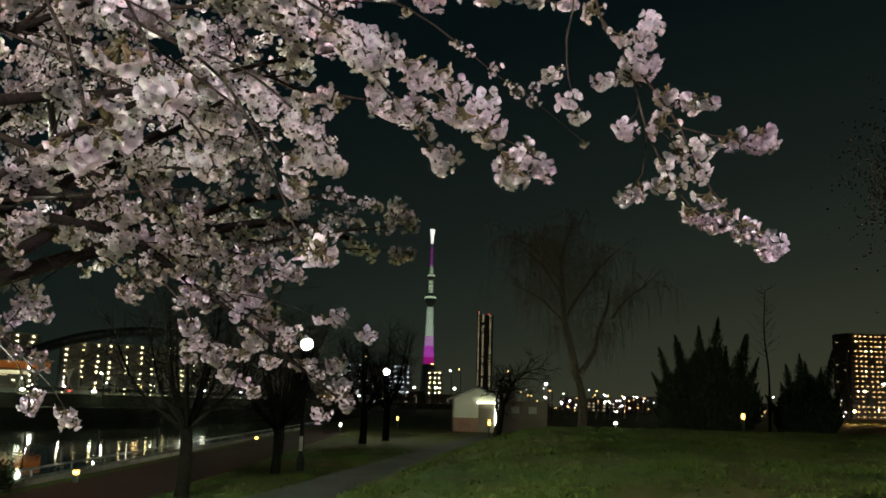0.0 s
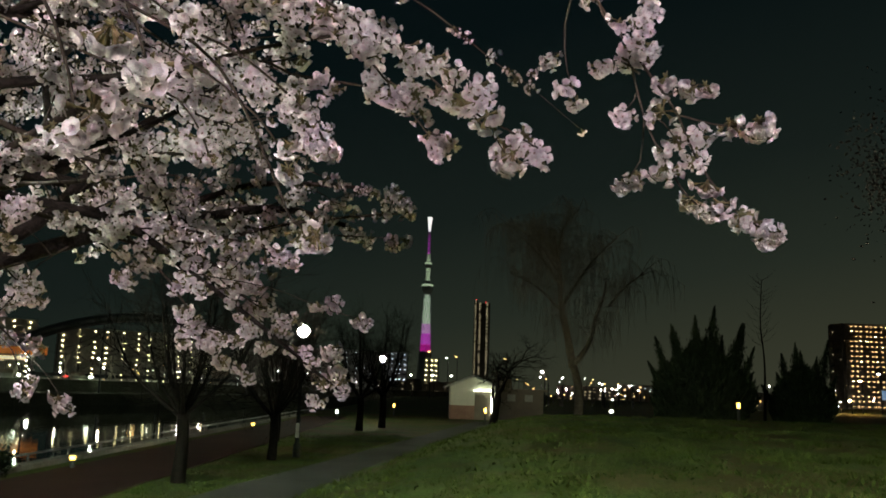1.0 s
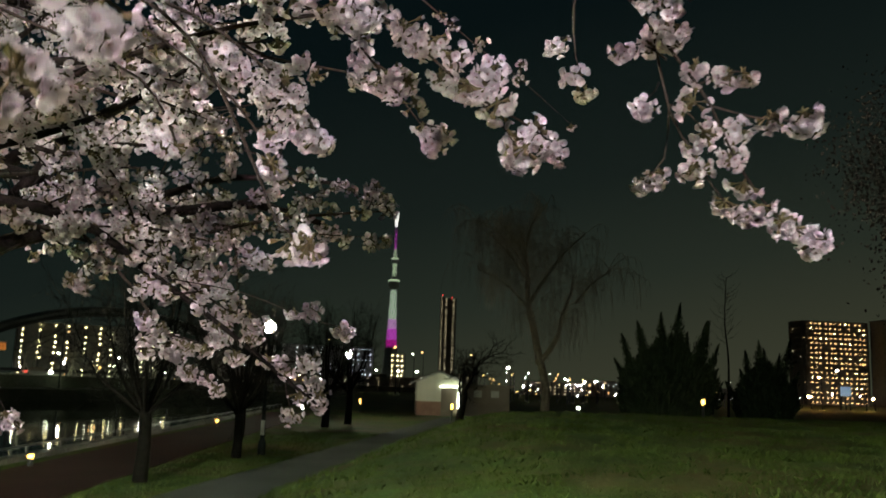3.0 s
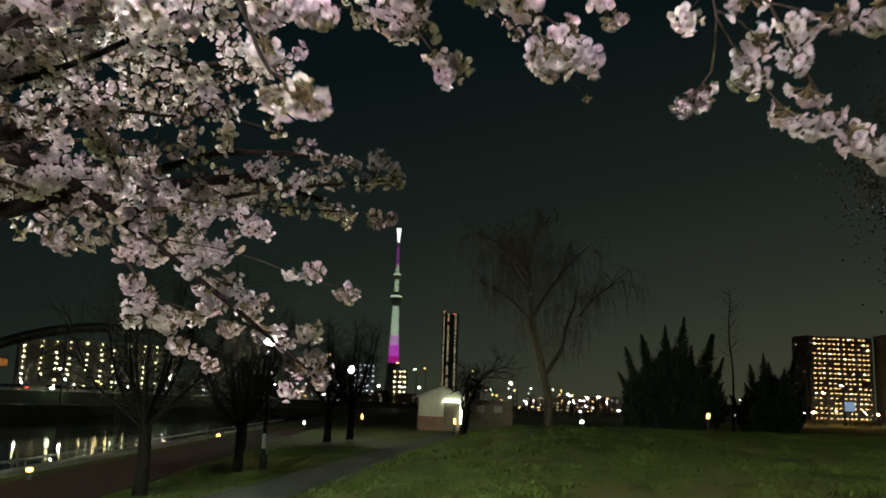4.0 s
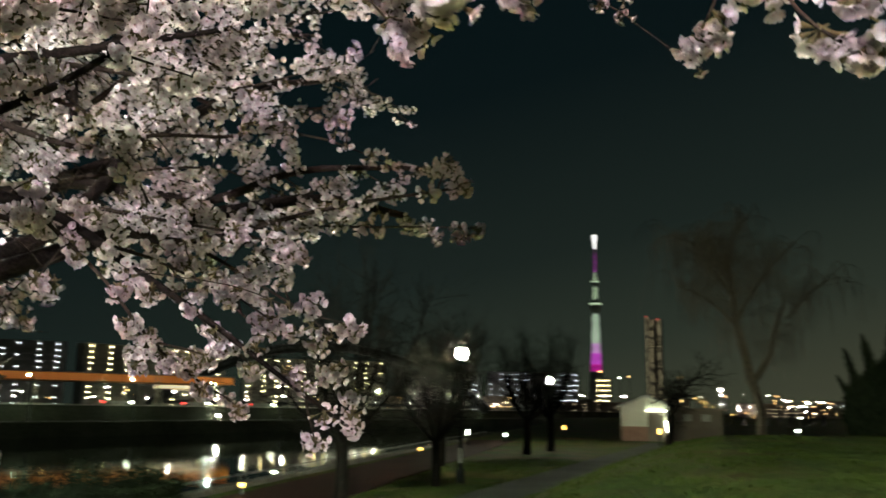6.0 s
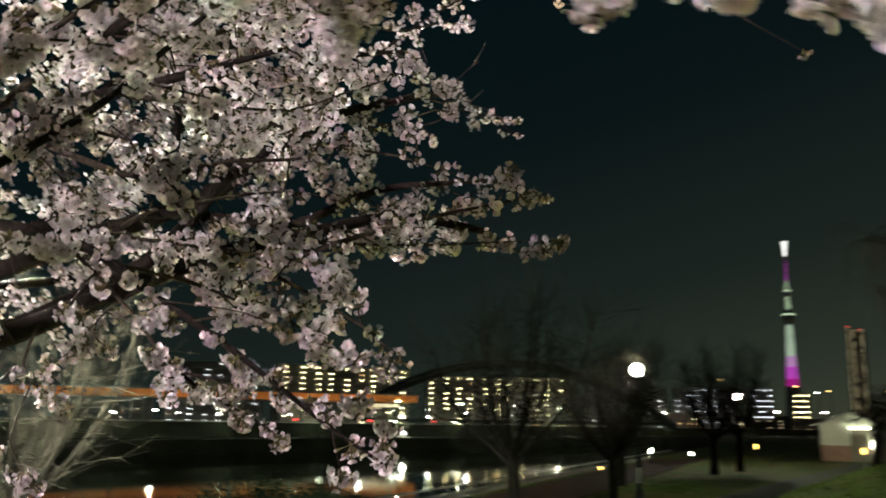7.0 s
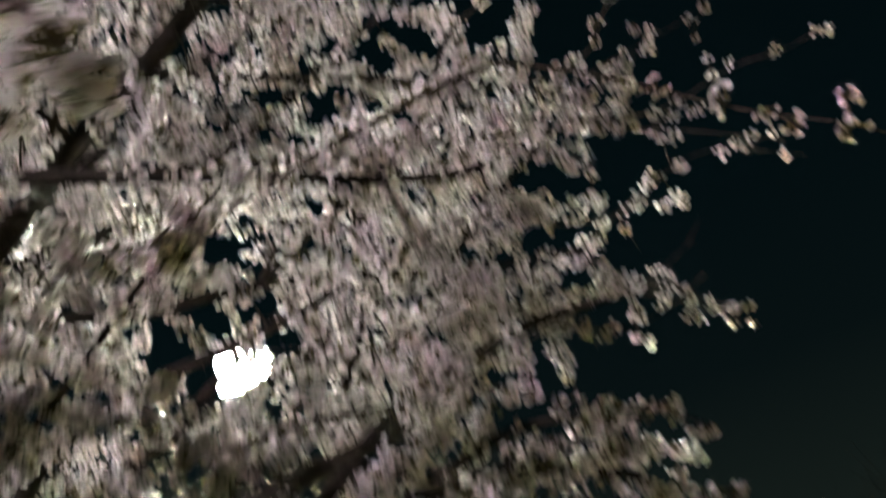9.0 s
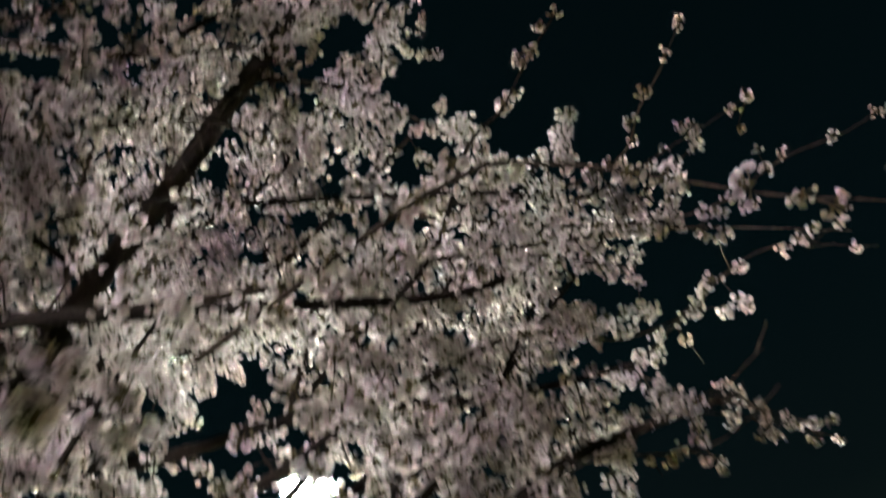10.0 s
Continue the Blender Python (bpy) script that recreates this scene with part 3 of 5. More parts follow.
limb([(-0.60, 3.92, 2.79), (-0.40, 3.70, 2.64), (-0.20, 3.65, 2.56)], 0.006, 0.002, 0.6, 0.1, 0.1, name="spray")
limb([(-0.30, 3.28, 2.91), (0.05, 3.10, 3.05), (0.40, 3.00, 3.15), (0.72, 3.00, 3.22)], 0.012, 0.003, 0.1, 0.8, 0.24)

# short spurs of the near sprays
limb([(1.09, 2.66, 3.13), (1.10, 2.64, 3.09), (1.14, 2.62, 3.07), (1.16, 2.61, 3.04)], 0.0020, 0.0012, 0.3, 0.0, 0.05, name="spray")
limb([(1.13, 2.63, 3.05), (1.15, 2.62, 3.07), (1.165, 2.61, 3.095)], 0.0018, 0.0012, 0.5, 0.0, 0.05, name="spray")
limb([(1.15, 2.63, 3.00), (1.12, 2.65, 3.03), (1.09, 2.65, 3.02)], 0.0018, 0.0012, 0.4, 0.0, 0.05, name="spray")
limb([(1.18, 2.60, 2.95), (1.21, 2.57, 2.96), (1.235, 2.56, 2.96)], 0.0018, 0.0012, 0.3, 0.0, 0.05, name="spray")
limb([(0.30, 3.00, 3.30), (0.61, 2.96, 3.35), (0.85, 2.98, 3.33), (1.00, 2.98, 3.32), (1.12, 2.90, 3.26)], 0.006, 0.0018, 0.2, 0.4, 0.09)
limb([(0.30, 2.80, 3.25), (0.62, 2.90, 3.16), (0.72, 2.92, 3.08), (0.78, 2.93, 3.01), (0.83, 2.94, 2.95)], 0.004, 0.0015, 0.1, 0.45, 0.10, name="spray")
limb([(0.05, 3.10, 3.05), (0.38, 3.10, 3.18), (0.50, 3.13, 3.16), (0.65, 3.16, 3.15), (0.76, 3.17, 3.13)], 0.006, 0.0018, 0.1, 0.7, 0.16)
limb([(0.40, 2.80, 3.24), (0.66, 2.83, 3.15), (0.79, 2.77, 3.07), (0.85, 2.68, 3.01), (0.85, 2.65, 2.96)], 0.004, 0.0015, 0.1, 0.45, 0.09, name="spray")
limb([(0.86, 2.60, 2.92), (0.89, 2.58, 2.935), (0.90, 2.58, 2.955)], 0.0018, 0.0012, 0.3, 0.0, 0.05, name="spray")
limb([(0.00, 2.40, 3.05), (0.40, 2.44, 2.90), (0.50, 2.40, 2.83), (0.533, 2.38, 2.77)], 0.003, 0.0014, 0.88, 0.0, 0.05, name="spray")
limb([(0.30, 2.50, 3.05), (0.52, 2.48, 2.90), (0.60, 2.455, 2.82), (0.626, 2.445, 2.775)], 0.0028, 0.0014, 0.90, 0.0, 0.05, name="spray")
limb([(0.10, 2.28, 3.02), (0.45, 2.02, 2.90), (0.57, 1.93, 2.79), (0.61, 1.905, 2.71)], 0.0028, 0.0014, 0.93, 0.0, 0.05, name="spray")
limb([(0.20, 2.32, 3.02), (0.42, 2.27, 2.96), (0.53, 2.245, 2.89)], 0.0024, 0.0014, 0.85, 0.0, 0.05, name="spray")
limb([(-0.55, 3.80, 2.72), (-0.14, 3.35, 2.75), (-0.13, 3.36, 2.68)], 0.0025, 0.0012, 0.93, 0.0, 0.05, name="spray")
limb([(-0.45, 3.72, 2.66), (-0.15, 3.36, 2.54), (-0.12, 3.37, 2.45)], 0.0025, 0.0012, 0.93, 0.0, 0.05, name="spray")
limb([(-0.35, 3.68, 2.62), (-0.08, 3.39, 2.49), (-0.04, 3.41, 2.42)], 0.0025, 0.0012, 0.93, 0.0, 0.05, name="spray")
# high sprays of the crown
limb([(-0.90, 3.50, 4.05), (-0.45, 3.40, 4.25), (-0.28, 3.52, 4.25), (-0.16, 3.65, 4.22), (-0.05, 3.80, 4.15)], 0.012, 0.003, 0.1, 0.9, 0.24)
limb([(-0.63, 4.09, 3.69), (-0.30, 4.05, 3.95), (-0.10, 4.30, 4.05), (0.00, 4.55, 4.10), (0.12, 4.75, 4.08)], 0.010, 0.003, 0.1, 0.8, 0.22)
limb([(-0.36, 3.74, 4.57), (-0.20, 4.00, 4.55), (-0.10, 4.15, 4.45), (0.00, 4.30, 4.35)], 0.010, 0.003, 0.1, 0.8, 0.22)
limb([(-0.40, 4.30, 3.75), (-0.20, 4.60, 3.95), (-0.05, 4.85, 3.95), (0.12, 5.00, 4.02)], 0.010, 0.003, 0.1, 0.8, 0.22)
limb([(-1.05, 3.55, 3.95), (-0.80, 3.19, 3.96), (-0.51, 3.36, 4.01), (-0.31, 3.56, 4.05), (-0.17, 3.68, 4.00)], 0.014, 0.003, 0.15, 0.9, 0.28)
limb([(-0.90, 3.58, 4.08), (-0.60, 3.10, 4.12), (-0.31, 3.33, 4.14), (-0.11, 3.52, 4.16), (-0.06, 3.67, 4.14)], 0.014, 0.003, 0.15, 0.9, 0.28)
limb([(-1.30, 3.10, 3.45), (-0.55, 3.18, 3.52), (-0.39, 3.35, 3.58), (-0.34, 3.55, 3.57)], 0.012, 0.003, 0.2, 0.9, 0.26)
limb([(-1.60, 3.35, 3.30), (-1.00, 3.41, 3.27), (-0.82, 3.61, 3.36), (-0.64, 3.76, 3.45)], 0.012, 0.003, 0.2, 0.9, 0.26)
limb([(-0.88, 3.10, 4.32), (-0.30, 3.06, 4.24), (-0.13, 3.31, 4.24), (0.07, 3.62, 4.30)], 0.012, 0.003, 0.1, 0.9, 0.26)
limb([(-1.20, 3.30, 3.85), (-0.88, 3.10, 4.32), (-0.56, 3.29, 4.44), (-0.30, 3.48, 4.52), (-0.03, 3.66, 4.60), (0.05, 3.85, 4.60)], 0.026, 0.004, 0.1, 0.9, 0.34)
limb([(-1.10, 3.20, 4.00), (-0.62, 2.91, 4.37), (-0.34, 3.16, 4.42), (-0.16, 3.34, 4.56)], 0.018, 0.004, 0.1, 0.9, 0.34)
limb([(-1.26, 3.50, 3.77), (-0.80, 3.30, 4.00), (-0.45, 3.20, 4.10), (-0.20, 3.30, 4.15)], 0.018, 0.004, 0.1, 0.9, 0.34)
limb([(-0.63, 4.09, 3.69), (-0.30, 4.12, 3.85), (-0.04, 4.16, 3.98), (0.03, 4.23, 4.32), (0.07, 4.32, 4.46), (0.13, 4.36, 4.62), (0.21, 4.41, 4.78)], 0.014, 0.003, 0.15, 0.5, 0.16)
limb([(-0.35, 4.10, 4.30), (-0.07, 4.45, 4.28), (0.11, 4.73, 4.44), (0.20, 4.77, 4.62), (0.29, 4.77, 4.70), (0.38, 4.79, 4.86)], 0.008, 0.002, 0.1, 0.25, 0.10)
limb([(-0.35, 4.20, 4.28), (-0.07, 4.82, 4.34), (0.20, 5.03, 4.35), (0.40, 5.16, 4.48), (0.56, 5.30, 4.56), (0.64, 5.33, 4.60)], 0.008, 0.002, 0.1, 0.3, 0.12)
limb([(-0.40, 3.25, 3.66), (-0.22, 3.59, 3.74), (-0.03, 3.90, 3.83), (0.10, 4.30, 3.99), (0.32, 4.71, 4.10), (0.58, 5.10, 4.11)], 0.012, 0.002, 0.1, 0.5, 0.16)
limb([(-0.60, 4.50, 3.50), (-0.45, 4.77, 3.80), (-0.25, 5.05, 3.70), (-0.06, 5.20, 3.70), (0.08, 5.26, 3.77), (0.17, 5.29, 3.85)], 0.012, 0.002, 0.1, 0.6, 0.18)
limb([(-1.60, 3.90, 2.75), (-1.10, 3.70, 3.10), (-0.60, 3.75, 3.30), (-0.20, 3.85, 3.38), (0.20, 3.80, 3.40)], 0.046, 0.006, 0.15, 0.8, 0.34)
limb([(-1.30, 4.12, 2.92), (-0.95, 4.60, 3.05), (-0.45, 5.00, 3.20), (0.00, 5.20, 3.30)], 0.020, 0.004, 0.2, 0.8, 0.34)
# the high crown on the lamp's side
limb([(-2.10, 4.50, 3.40), (-1.70, 4.90, 4.10), (-1.10, 5.10, 4.75), (-0.50, 5.20, 5.20)], 0.030, 0.006, 0.2, 0.9, 0.5)
limb([(-1.60, 5.00, 3.90), (-1.35, 5.50, 4.60), (-0.90, 5.80, 5.20)], 0.026, 0.006, 0.1, 0.9, 0.5)
limb([(-1.26, 3.50, 3.77), (-1.45, 3.95, 4.55), (-1.30, 4.35, 5.20), (-0.95, 4.60, 5.75)], 0.030, 0.006, 0.2, 0.9, 0.5)
limb([(-1.40, 3.95, 4.10), (-1.75, 4.50, 4.50), (-1.75, 5.10, 4.95), (-1.40, 5.50, 5.50)], 0.024, 0.006, 0.1, 0.9, 0.5)
limb([(-0.85, 4.85, 3.75), (-0.75, 5.20, 4.35), (-0.40, 5.40, 4.80), (-0.10, 5.50, 5.00)], 0.018, 0.004, 0.1, 0.9, 0.4)
limb([(-1.74, 3.29, 3.22), (-2.00, 3.90, 4.00), (-2.20, 4.60, 4.60), (-2.10, 5.20, 5.20)], 0.034, 0.006, 0.25, 0.9, 0.5)
limb([(-0.60, 4.40, 3.40), (-0.80, 4.70, 3.95), (-0.70, 4.95, 4.45), (-0.40, 5.05, 4.70)], 0.016, 0.004, 0.1, 0.9, 0.38)
limb([(-1.10, 4.55, 3.35), (-1.30, 5.00, 3.55), (-1.00, 5.40, 3.85), (-0.55, 5.60, 4.05)], 0.018, 0.004, 0.1, 0.9, 0.38)
limb([(-1.45, 3.95, 4.55), (-1.20, 3.80, 5.00), (-0.85, 3.95, 5.35), (-0.55, 4.15, 5.55)], 0.018, 0.004, 0.05, 0.9, 0.42)
limb([(-1.74, 3.60, 3.60), (-1.75, 3.70, 4.30), (-1.55, 3.75, 4.90), (-1.25, 3.70, 5.40)], 0.026, 0.005, 0.15, 0.9, 0.45)
limb([(-1.75, 4.50, 4.50), (-1.35, 4.30, 4.85), (-0.95, 4.25, 5.05), (-0.55, 4.35, 5.10)], 0.016, 0.004, 0.05, 0.9, 0.42)
limb([(-2.00, 3.90, 4.00), (-2.15, 4.00, 4.60), (-2.05, 4.15, 5.20), (-1.80, 4.20, 5.70)], 0.022, 0.005, 0.1, 0.9, 0.45)
# sprays that fill the crown's middle
limb([(-0.55, 3.75, 3.25), (-0.15, 3.75, 3.10), (-0.03, 3.90, 3.17), (0.13, 4.05, 3.21), (0.28, 4.12, 3.29), (0.42, 4.18, 3.35)], 0.012, 0.002, 0.15, 0.8, 0.20)
limb([(-0.77, 4.38, 3.16), (-0.31, 4.02, 3.10), (-0.07, 4.27, 3.19), (0.08, 4.38, 3.16), (0.19, 4.42, 3.10)], 0.010, 0.002, 0.2, 0.8, 0.20)
limb([(-0.30, 3.85, 3.36), (0.11, 3.70, 3.23), (0.20, 3.84, 3.26), (0.32, 3.86, 3.29), (0.43, 3.92, 3.34)], 0.008, 0.002, 0.2, 0.8, 0.18)
limb([(-0.25, 3.30, 2.90), (0.06, 3.58, 2.83), (0.15, 3.68, 2.80), (0.23, 3.76, 2.75), (0.32, 3.80, 2.67)], 0.008, 0.002, 0.2, 0.8, 0.16)
limb([(-0.35, 3.28, 2.95), (-0.02, 3.47, 3.11), (0.02, 3.56, 3.07), (0.06, 3.65, 3.01), (0.10, 3.69, 2.92)], 0.008, 0.002, 0.2, 0.8, 0.18)
# lower sprays behind the middle limb
limb([(-0.10, 4.00, 2.97), (0.05, 4.05, 2.90), (0.20, 4.12, 2.81), (0.32, 4.10, 2.74), (0.40, 4.05, 2.68)], 0.008, 0.002, 0.2, 1.0, 0.20)
limb([(-0.05, 3.75, 2.93), (0.10, 3.80, 2.85), (0.24, 3.80, 2.76), (0.34, 3.78, 2.70)], 0.007, 0.002, 0.2, 0.9, 0.16)
limb([(0.10, 4.12, 3.00), (0.38, 4.20, 2.99), (0.57, 4.22, 2.99), (0.68, 4.29, 3.00)], 0.006, 0.0015, 0.2, 0.7, 0.09)
limb([(0.00, 4.05, 3.32), (0.20, 4.12, 3.25), (0.34, 4.14, 3.22), (0.50, 4.18, 3.16)], 0.006, 0.0015, 0.1, 0.8, 0.14)

CLUSTERS = []
twigs = Tubes(4)


def flowers_along(line, start, gap, size=1.0):
    """Tufts along a line from the share start on."""
    seg = np.linalg.norm(np.diff(line, axis=0), axis=1)
    total = seg.sum()
    along = np.concatenate([[0], np.cumsum(seg)])
    s = start * total + gap * rng.uniform(0.2, 1.0)
    while s < total + 0.01:
        p = np.array([np.interp(s, along, line[:, k]) for k in range(3)])
        CLUSTERS.append((p + rng.normal(size=3) * 0.010, size * rng.uniform(0.72, 1.15)))
        s += gap * rng.uniform(0.7, 1.4)
    CLUSTERS.append((line[-1], size * rng.uniform(0.8, 1.0)))


def shoot(p, direction, length, droop, level, gap):
    """A side shoot that bends and bears tufts."""
    d = direction / np.linalg.norm(direction)
    n = max(3, int(length / 0.04))
    line = [np.array(p)]
    bend = rng.normal(size=3) * 0.05
    for k in range(n):
        d = d + bend * 0.5 + rng.normal(size=3) * 0.07 + (0, 0, -droop * 0.25)
        d /= np.linalg.norm(d)
        line.append(line[-1] + d * length / n)
    line = np.array(line)
    twigs.add(line, 0.0022 + 0.007 * length, 0.0014)
    flowers_along(line, 0.15, gap)
    if level > 0:
        for k in range(2, n):
            if rng.random() < 0.55:
                t = line[k] - line[k - 1]
                shoot(line[k], t / np.linalg.norm(t) + rng.normal(size=3) * 0.75, length * rng.uniform(0.25, 0.5), droop, level - 1, gap)


for number, (line, r0, r1, blossom, side, reach, droop, name) in enumerate(BOUGHS):
    rng = np.random.default_rng(500 + int(1000 * abs(line[-1][0] + 3 * line[-1][1] + 7 * line[-1][2])))
    tube = Tubes(10 if r0 > 0.03 else 7)
    wob = line + np.array([noise.noise_vector(Vector(q) * 2.2) for q in line]) * min(0.02, r0 * 0.5) * np.linspace(0, 1, len(line))[:, None]
    tube.add(wob, r0, r1, 0.05, rng)
    under(tube.build(name, BARK if r0 > 0.012 else TWIG), TREE)
    n = len(line)
    flowers_along(line, max(blossom, 0.55 if r0 > 0.03 else blossom), 0.042 if name == "spray" else 0.065)
    for k in range(int(n * blossom), n):
        if rng.random() < side * 0.62:
            t = line[min(k + 1, n - 1)] - line[max(k - 1, 0)]
            t /= np.linalg.norm(t)
            size = reach * rng.uniform(0.45, 1.05) * (1.0 - 0.45 * k / n)
            shoot(line[k], t * 0.6 + rng.normal(size=3) * 0.8 + (0, 0, 0.15), size, droop, 1 if size > 0.16 else 0, 0.054)

rng = np.random.default_rng(77)
trunk = Tubes(16)
trunk.add(spline([(-2.22, 3.26, land(-2.2, 3.3) - 0.15), (-2.26, 3.28, land(-2.2, 3.3) + 0.25), (-2.36, 3.34, 1.45), (-2.30, 3.30, 2.02)], 0.08), 0.24, 0.15, 0.05, rng)
under(trunk.build("trunk", BARK), TREE)
under(twigs.build("twig_mass", TWIG, None, "fine dark brown flowering twigs", "stuff"), TREE)


def place(template, p, size):
    v, f, m, _ = template
    a, tilt = rng.uniform(0, 2 * math.pi), rng.normal(size=2) * 0.25
    rot = np.array(Euler((tilt[0], tilt[1], a)).to_matrix())
    return (v * size) @ rot.T + p, rot


# the crown is open towards the lamp, and the thick rising limb and the fork are bare underneath
lamp_at = np.array((-4.64, 6.38, 4.62))


def from_line(p, a, b):
    """Distances of points from the line between a and b."""
    t = np.clip((p - a) @ (b - a) / ((b - a) @ (b - a)), 0, 1)
    return np.linalg.norm(p - a - t[:, None] * (b - a), axis=1)


OPEN_TO = [np.array((-0.1, 3.55 + 0.055 * k, 3.13 + 0.048 * k)) for k in range(9)]
BARE_FROM, BARE_TO = np.array((-1.30, 3.48, 3.73)), np.array((-0.42, 3.72, 4.51))
UNDERSIDE = np.array((0.80, -0.27, -0.53))
spots = np.array([c[0] for c in CLUSTERS])
open_air = np.min([from_line(spots, lamp_at, q) for q in OPEN_TO], axis=0) < 0.085
open_air |= np.min([from_line(spots - UNDERSIDE * k * 0.06, BARE_FROM, BARE_TO) for k in range(15)], axis=0) < 0.060
FORK_SIDE = np.array((0.76, -0.64, -0.12))
for a, b in (((-0.80, 3.99, 2.78), (-0.52, 4.20, 2.99)), ((-0.52, 4.20, 2.99), (-0.40, 4.38, 3.26)), ((-1.05, 4.25, 3.04), (-0.55, 4.52, 3.29)),
             ((-1.12, 3.70, 3.09), (-0.72, 3.73, 3.26))):
    open_air |= np.min([from_line(spots - FORK_SIDE * k * 0.06, np.array(a), np.array(b)) for k in range(14)], axis=0) < 0.058
CLUSTERS = [c for c, gone in zip(CLUSTERS, open_air) if not gone]


def thin(c):
    """High outer ends bear fewer and smaller tufts."""
    p, size = c
    far = sstep(-0.1, 0.35, p[0]) * sstep(3.75, 4.15, p[2])
    tip = sstep(0.5, 0.8, p[0]) * sstep(3.4, 3.7, p[1]) * sstep(3.1, 3.3, p[2])
    end = 0.9 * sstep(0.0, 0.45, p[0]) * sstep(3.9, 4.3, p[1]) * sstep(3.0, 3.1, p[2])
    deep = sstep(4.75, 5.05, p[1]) * sstep(-0.35, 0.0, p[0]) * sstep(4.15, 4.0, p[2]) * sstep(3.4, 3.55, p[2])
    k = max(far, 0.65 * tip, end, 1.2 * deep)
    if p[0] > 1.08 and p[1] < 2.8 and p[2] < 3.1:
        return (p, size * 0.93)
    if p[0] > 0.4 and p[1] < 2.5 and p[2] < 2.95:
        return (p, size * 0.78)
    return None if rng.random() < 0.48 * k else (p, size * (1 - 0.27 * k))


CLUSTERS = [c for c in map(thin, CLUSTERS) if c is not None]
CLUSTERS.sort(key=lambda c: (c[0][1] - 2.0) ** 2 + (c[0][0] - 1.1) ** 2 + (c[0][2] - 2.7) ** 2)
fine_meshes = []
for v, f, m, heart in FINE:
    me = bpy.data.meshes.new("blossom")
    me.from_pydata(v.tolist(), [], f.tolist())
    me.materials.append(PETAL), me.materials.append(STALK)
    me.polygons.foreach_set("material_index", m.astype(np.int32))
    me.polygons.foreach_set("use_smooth", np.ones(len(f), dtype=bool))
    me.update()
    me.attributes.new("along", "FLOAT", "POINT").data.foreach_set("value", heart.astype(np.float32))
    fine_meshes.append(me)
for i, (p, size) in enumerate(CLUSTERS[:300]):
    ob = new("blossom", fine_meshes[i % len(fine_meshes)])
    ob.matrix_local = Matrix.LocRotScale(Vector(p) , Euler((rng.normal() * 0.25, rng.normal() * 0.25, rng.uniform(0, 6.28))), Vector((size, size, size)))
    under(ob, TREE)
gv, gf, gm, gh, count = [], [], [], [], 0
for i, (p, size) in enumerate(CLUSTERS[300:]):
    tpl = FINE[int(rng.integers(len(FINE)))] if i < 260 else PLAIN[int(rng.integers(len(PLAIN)))]
    v, rot = place(tpl, p, size)
    gv.append(v), gf.append(tpl[1] + count), gm.append(tpl[2]), gh.append(tpl[3])
    count += len(v)
mass = fast_mesh("blossom_mass", np.vstack(gv), np.vstack(gf), [PETAL, STALK], np.concatenate(gm), None, False)
mass.data.attributes.new("along", "FLOAT", "POINT").data.foreach_set("value", np.concatenate(gh).astype(np.float32))
tagged(mass, "dense tufts of pale pink cherry blossom", kind="stuff")
under(mass, TREE)


# ---------------------------------------------------------------- lamps of the park
def lantern(at, top, head, material, label, group="", globe=False):
    """A park lamp: tapered pole on a collar, a lantern head of frame, glass and cap."""
    x, y, z0 = at
    e = thing("street_lamp", at, label, "street lamp", group)
    h = top - z0
    part("pole", bm_ring_stack(bmesh.new(), [(0.11, -0.05, 0, 0), (0.11, 0.35, 0, 0), (0.065, 0.42, 0, 0), (0.045, h - head * 0.75, 0, 0)], 14), POLE, e)
    if globe:
        part("lamp_glass", bm_ring_stack(bmesh.new(), [(head * 0.5 * math.sin(math.pi * (k + 0.25) / 10.5), h - head * 0.5 * math.cos(math.pi * (k + 0.25) / 10.5), 0, 0) for k in range(11)], 16), material, e, "bright frosted lamp globe")
        part("collar", bm_ring_stack(bmesh.new(), [(0.05, h - head * 0.9, 0, 0), (head * 0.62, h - head * 0.56, 0, 0), (head * 0.62, h - head * 0.51, 0, 0)], 16), POLE, e)
        part("notice", bm_box(bmesh.new(), (-0.05, -0.078, 0.55), (0.05, -0.062, 0.95), 0.004), PARAPET, e, "white reflective notice plate")
        return e
    g = bm_ring_stack(bmesh.new(), [(head * 0.36, h - head * 0.5, 0, 0), (head * 0.50, h + head * 0.1, 0, 0), (head * 0.52, h + head * 0.42, 0, 0)], 6)
    part("lamp_glass", g, material, e, "bright frosted lamp glass")
    part("collar", bm_ring_stack(bmesh.new(), [(0.05, h - head * 0.8, 0, 0), (head * 0.34, h - head * 0.52, 0, 0), (head * 0.38, h - head * 0.5, 0, 0)], 12), POLE, e)
    part("cap", bm_ring_stack(bmesh.new(), [(head * 0.58, h + head * 0.42, 0, 0), (head * 0.55, h + head * 0.48, 0, 0), (0.04, h + head * 0.68, 0, 0), (0.012, h + head * 0.82, 0, 0)], 12), POLE, e)
    return e


lantern((-4.64, 6.38, land(-4.64, 6.38)), 4.60, 0.41, LAMP_WHITE, "park lamp with glowing white lantern behind the cherry tree")
lantern((-2.79, 26.5, LOW), 4.04, 0.33, LAMP_FAR, "tall park lamp with glowing white globe beside the path", "lamps by the path", True)
lantern((-1.90, 54.0, LOW), 4.25, 0.40, LAMP_FAR, "tall park lamp with glowing white globe beside the path", "lamps by the path", True)
# unseen lamp added behind the walker; stands for the light on the near blossom
lantern((0.8, -4.6, land(0.8, -4.6)), 4.3, 0.42, LAMP_BEHIND, "added lantern lamp, unseen behind the walker, for the front light on the blossom")
